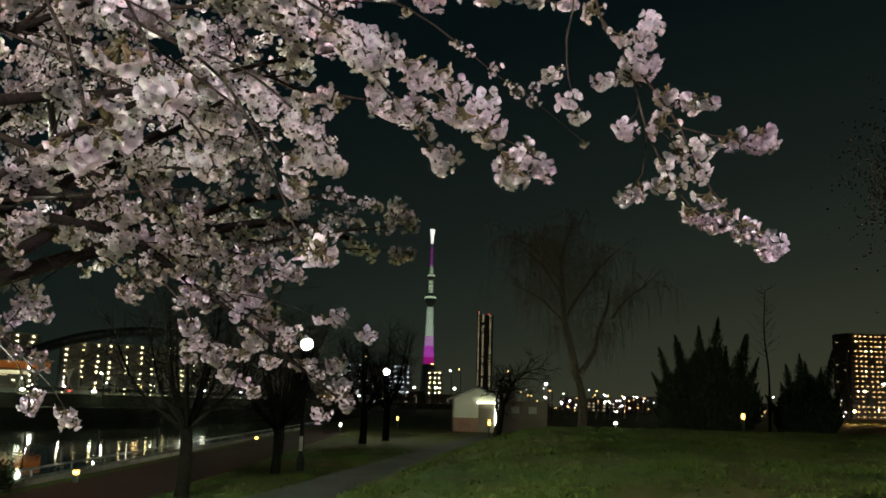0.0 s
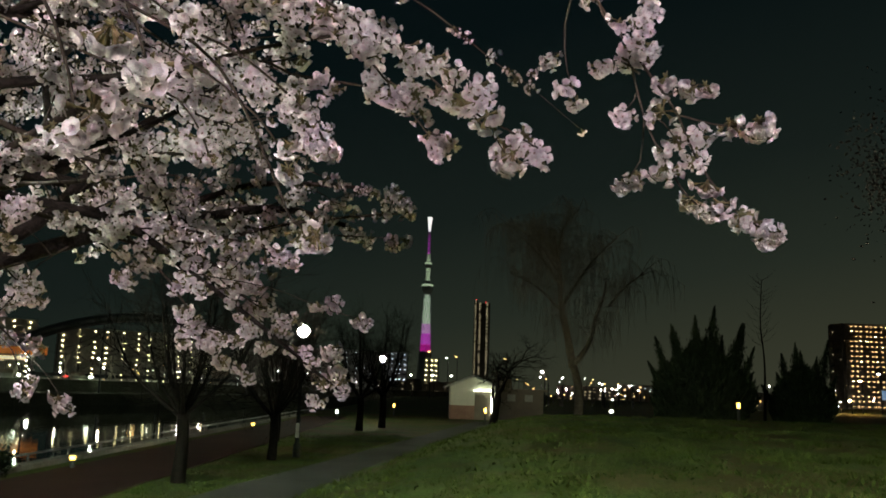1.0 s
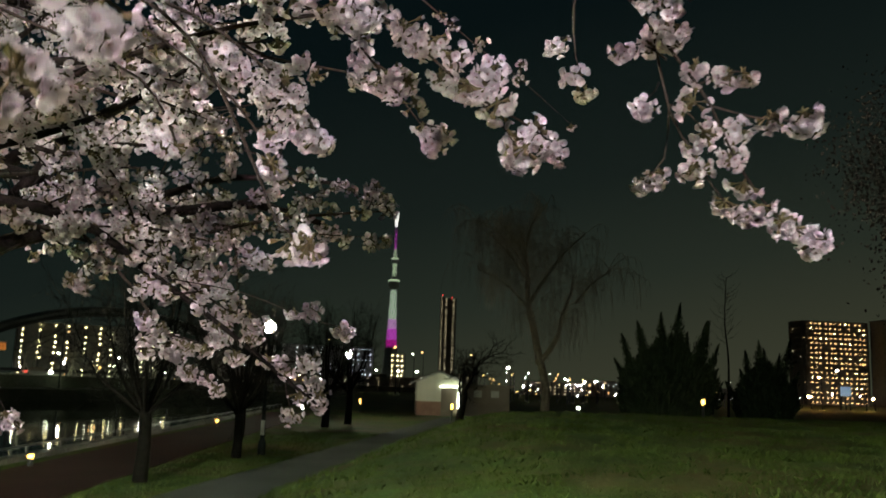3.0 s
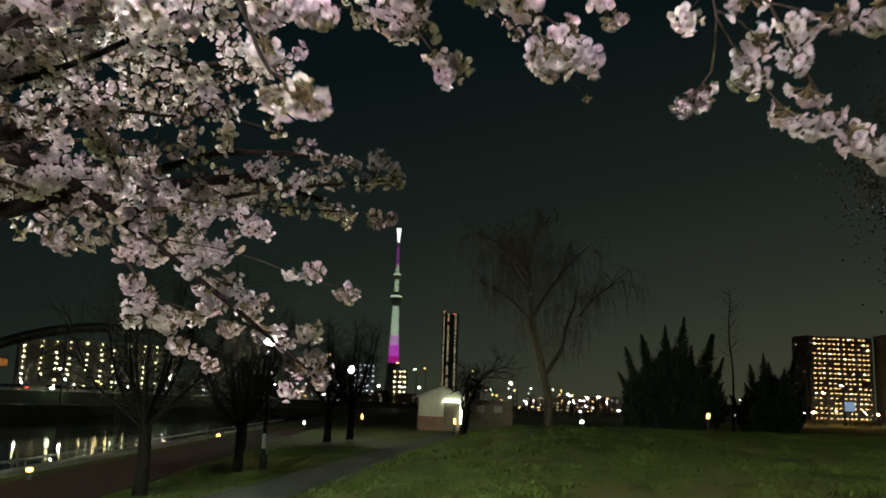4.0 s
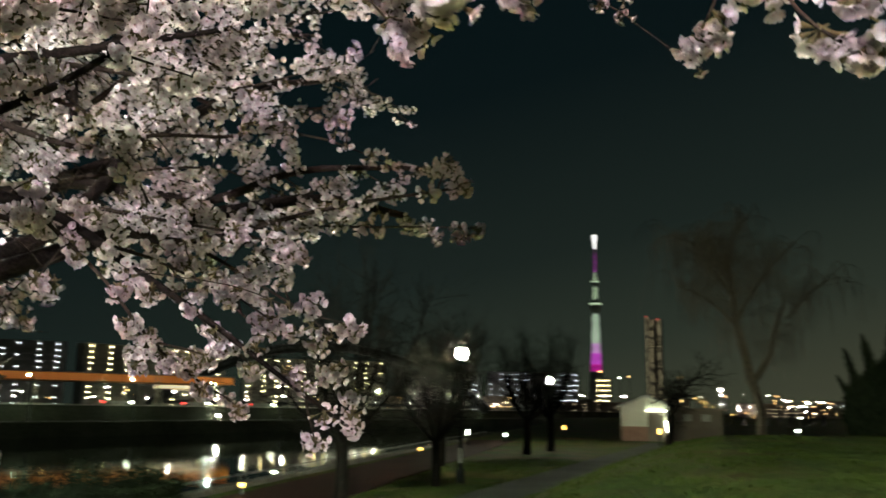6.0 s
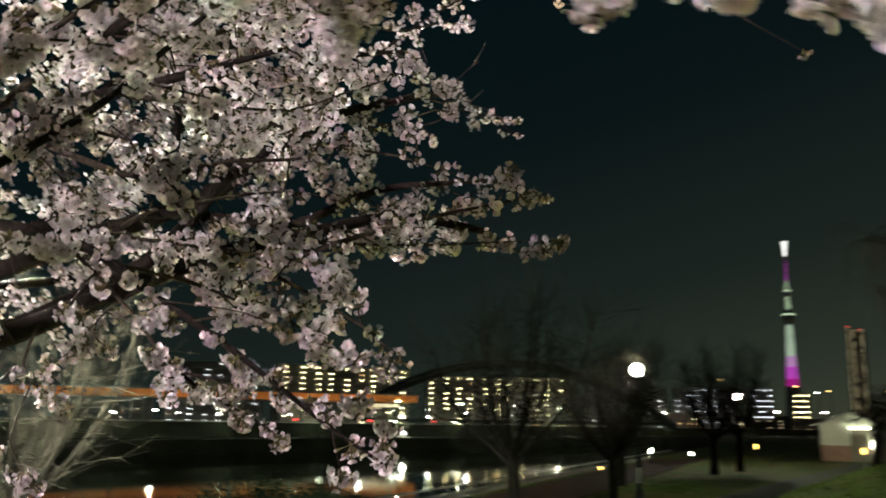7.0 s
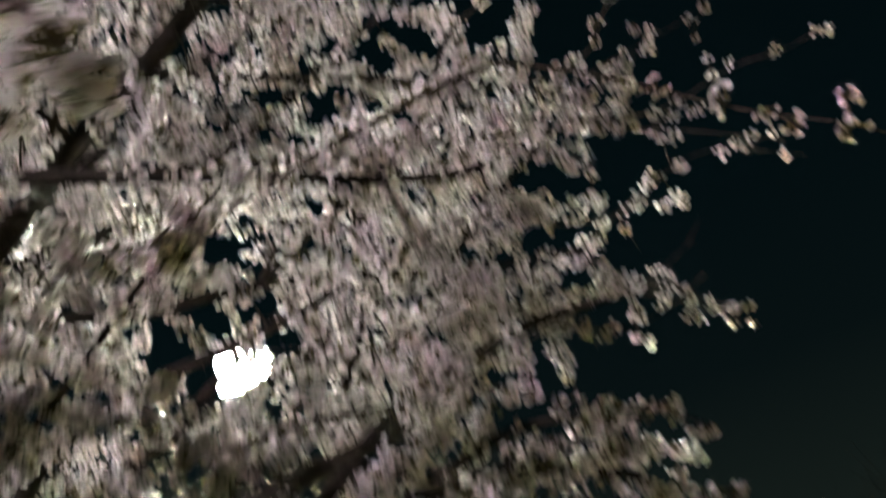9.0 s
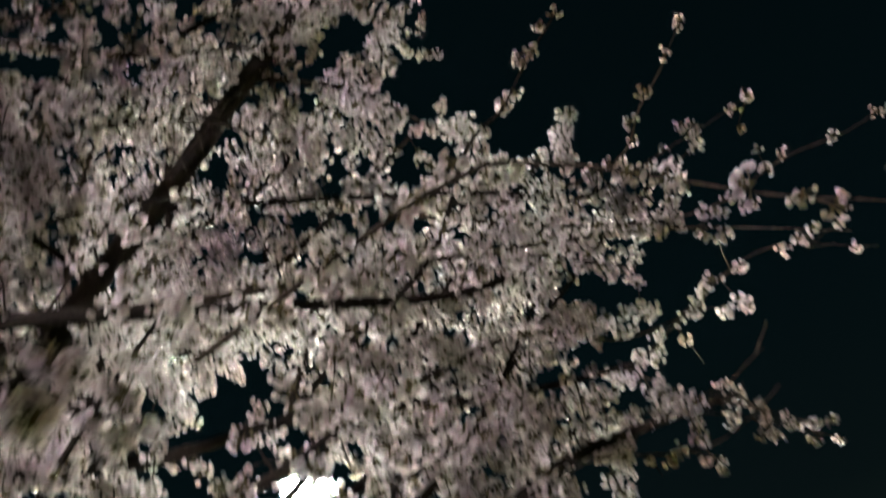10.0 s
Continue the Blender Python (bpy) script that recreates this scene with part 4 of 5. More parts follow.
# added lamp, out of view to the right, to light the grass bank
lantern((16.0, 14.0, land(16.0, 14.0)), 6.0, 0.44, LAWN_FILL, "added lantern lamp out of view that brightens the grass bank")


def bollard(at, height, material, label, group="low lamps"):
    """A low path light: post, glowing band and domed cap."""
    e = thing("path_light", at, label, "path light", group)
    part("post", bm_ring_stack(bmesh.new(), [(0.06, -0.05, 0, 0), (0.055, height * 0.658, 0, 0)], 10), STEEL, e)
    part("lamp_band", bm_ring_stack(bmesh.new(), [(0.055, height * 0.66, 0, 0), (0.075, height * 0.82, 0, 0), (0.055, height * 0.95, 0, 0)], 10), material, e, "glowing lamp band")
    part("cap", bm_ring_stack(bmesh.new(), [(0.065, height * 0.952, 0, 0), (0.06, height, 0, 0), (0.015, height * 1.04, 0, 0)], 10), STEEL, e)
    return e


for x, y, z, h, m in ((-6.98, 21.3, LOW, 0.30, LAMP_PATH), (-6.75, 40.4, LOW, 0.32, LAMP_PATH), (4.35, 55.0, 0.6, 1.0, LAMP_PATH),
                      (-1.7, 69.0, 0.45, 1.0, LAMP_PATH), (-4.8, 57.0, LOW, 0.6, LAMP_GREEN), (-6.4, 52.0, LOW, 0.9, LAMP_GREEN),
                      (8.05, 36.0, land(8.05, 36.0), 0.28, LAMP_GREEN), (13.4, 37.0, land(13.4, 37.0), 0.75, LAMP_PATH)):
    bollard((x, y, z), h, m, "low amber path light by the grass" if m is LAMP_PATH else "low greenish white path light")


# low pipe rail along the bank edge
rail = thing("pipe_rail", (BANK_X - 0.02, 8, LOW), "low galvanised pipe rail on the river bank kerb", "railing")
for k in range(30):
    part("post", bm_ring_stack(bmesh.new(), [(0.024, 0.10, 0, 2.2 * k), (0.024, 0.30, 0, 2.2 * k)], 8), PIPE, rail)
for k in range(29):
    bar = Tubes(8)
    bar.add([(0, 2.2 * k + 0.01, 0.30), (0, 2.2 * k + 2.19, 0.30)], 0.026, 0.026)
    bar.build("bar", PIPE, rail)


# ---------------------------------------------------------------- bare trees and shrubs
def bare_tree(name, at, height, spread, seed, label, material=BARE, trunk_r=0.16, fork=0.3, weep=0.0, depth=5, group="", many=3, shoots=4):
    """A leafless tree: trunk, forking limbs and fine twigs."""
    g = np.random.default_rng(seed)
    e = thing(name, at, label, "tree", group)
    stem, fine = Tubes(9), Tubes(4)

    def grow(p, d, length, r, level):
        n = 5
        line = [p]
        for k in range(n):
            d = d + g.normal(size=3) * 0.10 + (0, 0, (0.10 if level > depth - 2 else -weep * (depth - level) * 0.12))
            d = d / np.linalg.norm(d)
            line.append(line[-1] + d * length / n)
        (stem if level >= depth - 1 else fine).add(spline(line, length / 8), r, r * 0.62, 0.04, g)
        if level == 0:
            return
        for k in range(many if level < depth else shoots):
            q = line[-1] if k < 2 else line[int(g.integers(2, n + 1))]
            turn = d + g.normal(size=3) * spread * np.array([1, 1, 0.6])
            turn /= np.linalg.norm(turn)
            grow(q, turn, length * g.uniform(0.58, 0.85), r * g.uniform(0.45, 0.62), level - 1)

    grow(np.array((0.0, 0.0, -0.1)), np.array((0.03, 0.02, 1.0)), height * fork, trunk_r, depth)
    a = stem.build("trunk", material, e)
    b = fine.build("twig_mass", material, e, kind="stuff")
    return e


def vase_tree(at, height, seed, label, trunk_r, group="", material=BARE, stems=10, whips=3):
    """A pruned leafless cherry: short trunk, many upswept stems and whips."""
    g = np.random.default_rng(seed)
    e = thing("bare_tree", at, label, "tree", group)
    stem, fine = Tubes(9), Tubes(4)
    fork = height * 0.30
    stem.add(spline([(0, 0, -0.1), (0.03, 0.02, fork * 0.5), (0.02, -0.03, fork)], 0.2), trunk_r, trunk_r * 0.8, 0.05, g)
    for k in range(stems):
        a = 2 * math.pi * k / stems + g.uniform(-0.3, 0.3)
        out = g.uniform(0.14, 0.44) * height
        tip = np.array((math.cos(a) * out, math.sin(a) * out, height * g.uniform(0.75, 1.0)))
        mid = tip * np.array((0.62, 0.62, 0)) + np.array((0, 0, fork + (tip[2] - fork) * 0.38))
        line = spline([(0, 0, fork * 0.93), tuple(mid), tuple(tip)], 0.15)
        stem.add(line, trunk_r * 0.34, 0.009, 0.05, g)
        for q in range(3, len(line)):
            for _ in range(whips):
                d = (line[q] - line[q - 1]) / 0.15 + g.normal(size=3) * 0.9
                d /= np.linalg.norm(d)
                L = g.uniform(0.35, 1.2)
                whip = spline([line[q], line[q] + d * L * 0.5 + g.normal(size=3) * 0.05, line[q] + d * L * 0.85 + np.array((0, 0, g.uniform(-0.1, 0.2) * L))], 0.2)
                fine.add(whip, 0.007, 0.003)
                for m in range(1, len(whip) if whips > 1 else 2):
                    t = d + g.normal(size=3) * 0.8
                    fine.add([whip[m], whip[m] + t * 0.12, whip[m] + t * 0.26 + np.array((0, 0, 0.03))], 0.004, 0.002)
    stem.build("trunk", material, e)
    fine.build("twig_mass", material, e, kind="stuff")
    return e


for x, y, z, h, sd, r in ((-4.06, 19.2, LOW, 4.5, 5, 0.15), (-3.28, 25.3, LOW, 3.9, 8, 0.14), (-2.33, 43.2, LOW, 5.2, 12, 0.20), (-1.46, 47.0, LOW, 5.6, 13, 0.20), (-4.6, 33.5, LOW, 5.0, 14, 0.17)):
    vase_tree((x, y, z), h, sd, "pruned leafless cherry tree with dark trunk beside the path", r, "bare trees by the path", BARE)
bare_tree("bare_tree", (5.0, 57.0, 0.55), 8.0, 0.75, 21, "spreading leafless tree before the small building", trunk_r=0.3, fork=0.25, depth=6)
vase_tree((-5.6, 8.5, LOW), 3.7, 44, "upright bare shrub with many twigs under the lamp", 0.05, "bare shrubs", PALE_TWIG, 13, 1)
vase_tree((-6.8, 9.6, LOW), 3.9, 45, "upright bare shrub with many twigs under the lamp", 0.05, "bare shrubs", PALE_TWIG, 13, 1)
vase_tree((-6.9, 7.0, LOW), 3.3, 46, "upright bare shrub with many twigs under the lamp", 0.05, "bare shrubs", PALE_TWIG, 13, 1)


def dark_tree(at, seed):
    """A leafy tree in the dark: trunk, limbs and a loose crown of small reddish leaves."""
    g = np.random.default_rng(seed)
    e = thing("dark_tree", at, "dim leafy tree with dark reddish foliage", "tree")
    stem = Tubes(8)
    stem.add(spline([(0, 0, -0.1), (-0.05, 0.05, 1.0), (-0.2, 0.0, 1.9)], 0.2), 0.12, 0.09, 0.05, g)
    v, f = [], []
    for k in range(16):
        a, r = g.uniform(0, 6.28), g.uniform(0.4, 1.3)
        tip = np.array((-0.4 + math.cos(a) * r * 1.15, math.sin(a) * r, g.uniform(1.9, 3.9)))
        line = spline([(-0.2, 0, 1.6), tuple(tip * (0.5, 0.5, 0.5) + np.array((-0.1, 0, 1.0))), tuple(tip)], 0.15)
        stem.add(line, 0.035, 0.006, 0.05, g)
        for q in range(len(line) // 3, len(line)):
            for _ in range(620):
                c = line[q] + g.normal(size=3) * 0.20
                d, s = g.normal(size=3), g.normal(size=3)
                d /= np.linalg.norm(d)
                s = np.cross(d, s)
                s /= np.linalg.norm(s)
                n, L = len(v), g.uniform(0.025, 0.045)
                v.extend([c, c + d * L * 0.5 + s * L * 0.3, c + d * L, c + d * L * 0.5 - s * L * 0.3])
                f.append((n, n + 1, n + 2, n + 3))
    stem.build("trunk", BARE, e)
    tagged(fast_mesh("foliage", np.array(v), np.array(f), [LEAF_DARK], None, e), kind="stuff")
    return e


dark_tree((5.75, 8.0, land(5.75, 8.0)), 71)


def weeping_tree(at, seed):
    """A tall weeping tree: forked trunk, arching limbs and a dome of hanging whips."""
    g = np.random.default_rng(seed)
    e = thing("weeping_tree", at, "tall leafless weeping tree with forked trunk on the rise", "tree")
    stem, fine = Tubes(10), Tubes(3)
    stem.add(spline([(0.1, 0, -0.3), (0.15, 0, 1.2), (-0.15, 0, 2.6)], 0.2), 0.24, 0.19, 0.06, g)
    lines = []
    for pts, r in ((((-0.15, 0, 2.4), (-0.45, 0.1, 4.0), (-0.80, 0.0, 5.4), (-0.90, 0.1, 7.6), (-1.2, 0.0, 9.0)), 0.22),
                   (((-0.15, 0, 2.5), (0.30, -0.1, 3.1), (0.75, 0.0, 3.9), (0.95, 0.1, 4.9), (1.35, 0.1, 5.9), (1.5, 0.1, 6.8)), 0.16),
                   (((-0.80, 0, 5.3), (0.0, 0.3, 6.6), (1.0, 0.6, 8.0), (2.2, 0.6, 9.2)), 0.11),
                   (((-0.90, 0, 6.6), (-1.9, -0.3, 7.9), (-2.9, -0.5, 8.8)), 0.10),
                   (((-0.80, 0, 5.2), (-2.0, 0.2, 6.4), (-3.4, 0.3, 7.1)), 0.08),
                   (((-0.95, 0, 7.2), (-2.2, -0.4, 8.7), (-3.6, -0.6, 9.4)), 0.07),
                   (((1.60, 0, 5.5), (2.4, -0.2, 6.5), (3.3, -0.3, 7.2)), 0.09),
                   (((-1.0, 0, 8.0), (-0.6, 0.4, 9.6), (0.2, 0.6, 10.6)), 0.09),
                   (((-0.9, 0.0, 7.4), (-1.4, 0.9, 8.8), (-2.2, 1.5, 9.8)), 0.08)):
        line = spline(pts, 0.25)
        stem.add(line, r, r * 0.35, 0.06, g)
        lines.append(line)
    for line in lines:
        for q in range(len(line) // 3, len(line)):
            for _ in range(3):
                a = g.uniform(0, 2 * math.pi)
                d = np.array((math.cos(a), math.sin(a), g.uniform(0.0, 0.8)))
                L = g.uniform(0.9, 2.6)
                p0 = line[q]
                p1 = p0 + d * L * 0.6
                p2 = p1 + np.array((d[0], d[1], 0)) * L * 0.35 + np.array((0, 0, -0.2 * L))
                arch = spline([p0, p1, p2], 0.3)
                fine.add(arch, 0.018, 0.008)
                for m in range(2, len(arch)):
                    for _ in range(2):
                        w = g.uniform(0.5, 1.9)
                        sway = g.normal(size=2) * 0.14
                        fine.add([arch[m], arch[m] + np.array((sway[0], sway[1], -w * 0.45)), arch[m] + np.array((sway[0] * 1.5, sway[1] * 1.5, -w))], 0.0075, 0.004)
    stem.build("trunk", BARK_GREY, e)
    fine.build("twig_mass", BARK_GREY, e, kind="stuff")
    return e


weeping_tree((8.15, 45.0, land(8.15, 45.0)), 33)


def conifer(at, width, tips, seed, label):
    """A dark evergreen: a dense body of needle tufts with curved flame-like plumes. tips: (sideways, depth, height) of each plume."""
    g = np.random.default_rng(seed)
    e = thing("conifer_bush", at, label, "bush", "dark conifers")
    v, f = [], []
    height = max(q[2] for q in tips)

    def tuft(c, d, L, w):
        s = np.cross(d, g.normal(size=3))
        s /= np.linalg.norm(s) + 1e-9
        n = len(v)
        v.extend([c - s * w, c + s * w, c + d * L, c + np.cross(s, d) * w])
        f.extend([(n, n + 1, n + 2), (n + 1, n + 3, n + 2), (n + 3, n, n + 2)])

    for _ in range(6200):
        a, u, t = g.uniform(0, 2 * math.pi), g.random() ** 0.4, g.random()
        r = width * 0.5 * (0.86 + 0.20 * math.sin(3.0 * t) - 0.45 * t ** 3) * u * (1 + 0.10 * math.sin(5 * a + 7 * t))
        c = np.array((math.cos(a) * r, math.sin(a) * r * 0.8, t * height * 0.66 * (1.10 - 0.34 * u)))
        d = np.array((math.cos(a) * 0.6, math.sin(a) * 0.6, 1.0)) + g.normal(size=3) * 0.3
        tuft(c, d / np.linalg.norm(d), g.uniform(0.18, 0.4), g.uniform(0.07, 0.13))
    for x, y, z in tips:
        base = np.array((x * 0.45, y * 0.45, z * 0.22))
        mid = np.array((x * 0.80 + 0.05 * math.sin(7 * x), y * 0.8, z * 0.66))
        line = spline([base, mid, (x, y, z)], 0.045)
        n = len(line)
        for q in range(n):
            t = q / n
            r = (0.18 + 0.10 * z) * (1 - t) ** 0.85 * (0.85 + 0.2 * math.sin(11 * t + x)) + 0.006
            for _ in range(20):
                c = line[q] + g.normal(size=3) * r * 0.5
                d = (line[min(q + 1, n - 1)] - line[max(q - 1, 0)])
                d = d / (np.linalg.norm(d) + 1e-9) + g.normal(size=3) * 0.22
                k = 1 - 0.55 * t
                tuft(c, d / np.linalg.norm(d), g.uniform(0.12, 0.26) * k, g.uniform(0.03, 0.06) * k)
    tagged(fast_mesh("foliage", np.array(v), np.array(f), [CONIFER], None, e), kind="stuff")
    part("trunk", bm_ring_stack(bmesh.new(), [(0.16, -0.1, 0, 0), (0.12, height * 0.3, 0, 0), (0.04, height * 0.6, 0, 0)], 8), BARE, e)
    return e


conifer((12.9, 40.0, land(12.9, 40)), 4.3, ((-2.0, 0.3, 3.5), (-1.55, -0.6, 4.0), (-1.1, 0.7, 4.0), (-0.4, -0.3, 4.45), (0.6, 0.1, 4.95), (1.15, 0.8, 3.7), (1.6, -0.5, 4.15), (1.98, 0.3, 4.2),
                                                (2.15, -0.4, 3.15), (-2.3, 0.4, 2.4), (2.35, 0.3, 2.1), (0.1, 1.2, 4.1), (0.2, -1.3, 3.7), (-0.9, -1.2, 3.3)), 2, "dark flame-shaped conifer on the grass rise")
conifer((19.2, 44.5, land(19.2, 44.5)), 2.8, ((-0.9, 0.2, 3.35), (-0.45, -0.4, 3.85), (0.1, 0.3, 3.5), (0.55, -0.5, 3.2), (1.4, 0.1, 4.05), (1.6, -0.3, 2.4), (-1.9, 0.2, 1.8), (-1.4, -0.4, 2.4), (0.2, 0.9, 3.0)), 3, "small dark conifer on the grass rise")


def low_bush(at, width, height, seed):
    """A low dark evergreen bush: short stems and many small leaves."""
    g = np.random.default_rng(seed)
    e = thing("low_bush", at, "low dark leafy bush on the river bank", "bush", "bank bushes")
    stem = Tubes(5)
    v, f = [], []
    for k in range(22):
        a, r = g.uniform(0, 6.28), width * 0.5 * math.sqrt(g.random())
        tip = np.array((math.cos(a) * r, math.sin(a) * r, height * (1 - 0.55 * (2 * r / width) ** 2) * g.uniform(0.8, 1.1)))
        line = spline([(tip[0] * 0.2, tip[1] * 0.2, -0.1), tuple(tip * (0.7, 0.7, 0.5)), tuple(tip)], 0.1)
        stem.add(line, 0.014, 0.004)
        for q in range(1, len(line)):
            for _ in range(30):
                c = line[q] + g.normal(size=3) * 0.10
                d, s = g.normal(size=3), g.normal(size=3)
                d /= np.linalg.norm(d)
                s = np.cross(d, s)
                s /= np.linalg.norm(s)
                n, L = len(v), g.uniform(0.04, 0.08)
                v.extend([c, c + d * L * 0.5 + s * L * 0.3, c + d * L, c + d * L * 0.5 - s * L * 0.3])
                f.append((n, n + 1, n + 2, n + 3))
    stem.build("stem", BARE, e)
    tagged(fast_mesh("foliage", np.array(v), np.array(f), [CONIFER], None, e), kind="stuff")
    return e


for x, y, w, h, sd in ((-7.75, 14.6, 1.5, 0.9, 81), (-7.85, 16.2, 1.7, 1.0, 82), (-7.7, 17.9, 1.3, 0.8, 83), (-7.9, 19.3, 1.1, 0.6, 84)):
    low_bush((x, y, LOW), w, h, sd)


def sapling(at, height, seed):
    """A thin upright sapling with a sparse twiggy top."""
    g = np.random.default_rng(seed)
    e = thing("sapling", at, "thin leafless sapling beside the conifer", "tree")
    stem, fine = Tubes(7), Tubes(3)
    line = spline([(0, 0, -0.2), (0.05, 0, height * 0.4), (-0.12, 0, height * 0.7), (0.0, 0, height)], 0.2)
    stem.add(line, 0.085, 0.015, 0.05, g)
    for q in range(int(len(line) * 0.55), len(line)):
        for _ in range(3):
            a = g.uniform(0, 6.28)
            L = g.uniform(0.3, 0.9)
            p = line[q]
            fine.add([p, p + np.array((math.cos(a) * L * 0.6, math.sin(a) * L * 0.6, L * 0.3)), p + np.array((math.cos(a) * L, math.sin(a) * L, L * 0.8))], 0.012, 0.004)
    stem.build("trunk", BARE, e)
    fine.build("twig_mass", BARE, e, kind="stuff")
    return e


sapling((17.9, 46.0, land(17.9, 46)), 7.3, 61)


def grass_tufts():
    """Coarse grass and weeds over the bank."""
    g = np.random.default_rng(9)
    v, f = [], []
    while len(f) < 78000:
        y = 8 + 30 * g.random() ** 1.4
        x = g.uniform(path_x(y) + 1.0, path_x(y) + 4 + y * 0.75)
        if noise.noise((x * 0.9, y * 0.9, 3.0)) + g.normal() * 0.25 < 0.05:
            continue
        z = land(x, y)
        for _ in range(6):
            p = np.array((x, y, z - 0.01)) + np.array((g.normal() * 0.09, g.normal() * 0.09, 0))
            h, a = g.uniform(0.02, 0.065) * (1 + 2.2 * max(0.0, noise.noise((x * 0.6, y * 0.6, 7.0)))), g.uniform(0, 6.28)
            s = np.array((math.cos(a), math.sin(a), 0)) * 0.012
            lean = np.array((g.normal() * 0.05, g.normal() * 0.05, h))
            n = len(v)
            v.extend([p - s, p + s, p + lean])
            f.append((n, n + 1, n + 2))
    # clumps of broad-leaved weeds
    for _ in range(90):
        y = 9 + 16 * g.random()
        x = path_x(y) + 2.0 + 8.5 * g.random()
        size = g.uniform(0.12, 0.34)
        for _ in range(int(190 * size)):
            q = g.normal(size=2) * size
            p = np.array((x + q[0], y + q[1], land(x + q[0], y + q[1])))
            a, L, up = g.uniform(0, 6.28), g.uniform(0.05, 0.12), g.uniform(0.3, 1.0)
            d = np.array((math.cos(a), math.sin(a), up))
            s = np.array((-math.sin(a), math.cos(a), 0)) * L * 0.28
            n = len(v)
            v.extend([p, p + d * L * 0.5 + s, p + d * L, p, p + d * L, p + d * L * 0.5 - s])
            f.extend([(n, n + 1, n + 2), (n + 3, n + 4, n + 5)])
    # thinner growth on the level strips beside the paths
    while len(f) < 104000:
        y = 9 + 30 * g.random() ** 1.4
        x = path_x(y) + g.choice([-0.85, 0.85]) + g.normal() * 0.12 if g.random() < 0.35 else g.uniform(BANK_X + 3.2, path_x(y) - 0.75)
        z = land(x, y)
        for _ in range(5):
            p = np.array((x, y, z - 0.01)) + np.array((g.normal() * 0.06, g.normal() * 0.06, 0))
            h, a = g.uniform(0.02, 0.07), g.uniform(0, 6.28)
            s = np.array((math.cos(a), math.sin(a), 0)) * 0.010
            n = len(v)
            v.extend([p - s, p + s, p + np.array((g.normal() * 0.03, g.normal() * 0.03, h))])
            f.append((n, n + 1, n + 2))
    return tagged(fast_mesh("grass", np.array(v), np.array(f), [BLADE]), "coarse green grass and weeds on the bank", "grass", kind="stuff")


grass_tufts()


# ---------------------------------------------------------------- small building by the path
def small_building(x, y, z):
    """A gabled front room with a light tube round its doorway, and a wing set back beside it, coloured dark for shade.
    """
    e = thing("park_toilet", (x, y, z), "small cream park building with brown dado and gabled roof", "building")
    w, d = 3.4, 4.4
    part("upper_wall", bm_box(bmesh.new(), (0, 0, 1.05), (w, d, 2.40)), CREAM, e)
    part("lower_wall", bm_box(bmesh.new(), (-0.02, -0.02, 0), (w + 0.02, d + 0.02, 1.05)), BROWN_TILE, e, "brown tiled dado")
    for name, y0, y1, inset, material in (("gable", 0.0, 0.2, 0.0, CREAM), ("gable", d - 0.2, d, 0.0, CREAM)):
        bm = bmesh.new()
        a = [bm.verts.new((px, yy, pz)) for yy in (y0, y1) for px, pz in ((0, 2.404), (w, 2.404), (w * 0.5, 3.12))]
        bm.faces.new(a[:3]), bm.faces.new(a[5:2:-1])
        for i in range(3):
            j = (i + 1) % 3
            bm.faces.new((a[i], a[i + 3], a[j + 3], a[j]))
        part(name, bm, material, e)
    for sgn in (-1, 1):
        bm = bmesh.new()
        ridge, eave = (w * 0.5, 3.14), (w * 0.5 + sgn * (w * 0.5 + 0.45), 2.26)
        a = [bm.verts.new((px, yy, pz + up)) for up in (0.0, 0.13) for px, pz in (ridge, eave) for yy in (-0.5, d + 0.5)]
        for q in ((0, 1, 3, 2), (4, 6, 7, 5), (0, 4, 5, 1), (2, 3, 7, 6), (0, 2, 6, 4), (1, 5, 7, 3)):
            bm.faces.new([a[i] for i in q])
        part("roof", bm, ROOF, e)
    # panel on the wall; the doorway's shade is put into its dark colour
    part("doorway", bm_box(bmesh.new(), (w * 0.52, -0.05, 0.02), (w * 0.86, -0.005, 2.1), 0.01), FACADE_DARK, e, "dark doorway panel in place of the shaded recess")
    tube = bmesh.new()
    bm_box(tube, (w * 0.50, -0.17, 2.13), (w * 0.90, -0.12, 2.18))
    bm_box(tube, (w * 0.88, -0.17, 0.3), (w * 0.90, -0.12, 2.126))
    part("light_tube", tube, LAMP_GREEN, e, "glowing white light tube round the doorway")
    # the unlit look of the wing is put into its wall and roof colour
    part("wing_wall", bm_box(bmesh.new(), (w + 0.024, 1.6, 0), (w + 3.6, d, 2.2)), FACADE_DARK, e, "wing set back beside the front room, its shade put into a dark wall colour")
    part("wing_roof", bm_box(bmesh.new(), (w + 0.5, 1.2, 2.204), (w + 3.9, d + 0.3, 2.36), 0.03), FACADE_DARK, e)
    for k in range(2):
        part("window", bm_box(bmesh.new(), (w + 0.9 + 1.3 * k, 1.54, 1.45), (w + 1.5 + 1.3 * k, 1.595, 1.95), 0.01), PARAPET, e)
    return e


small_building(2.5, 66.0, 0.45)


# ---------------------------------------------------------------- far bank: rail, arch bridge, orange girder
e = thing("parapet", (0, 0, 0), "pale concrete parapet along the far bank road", "wall")
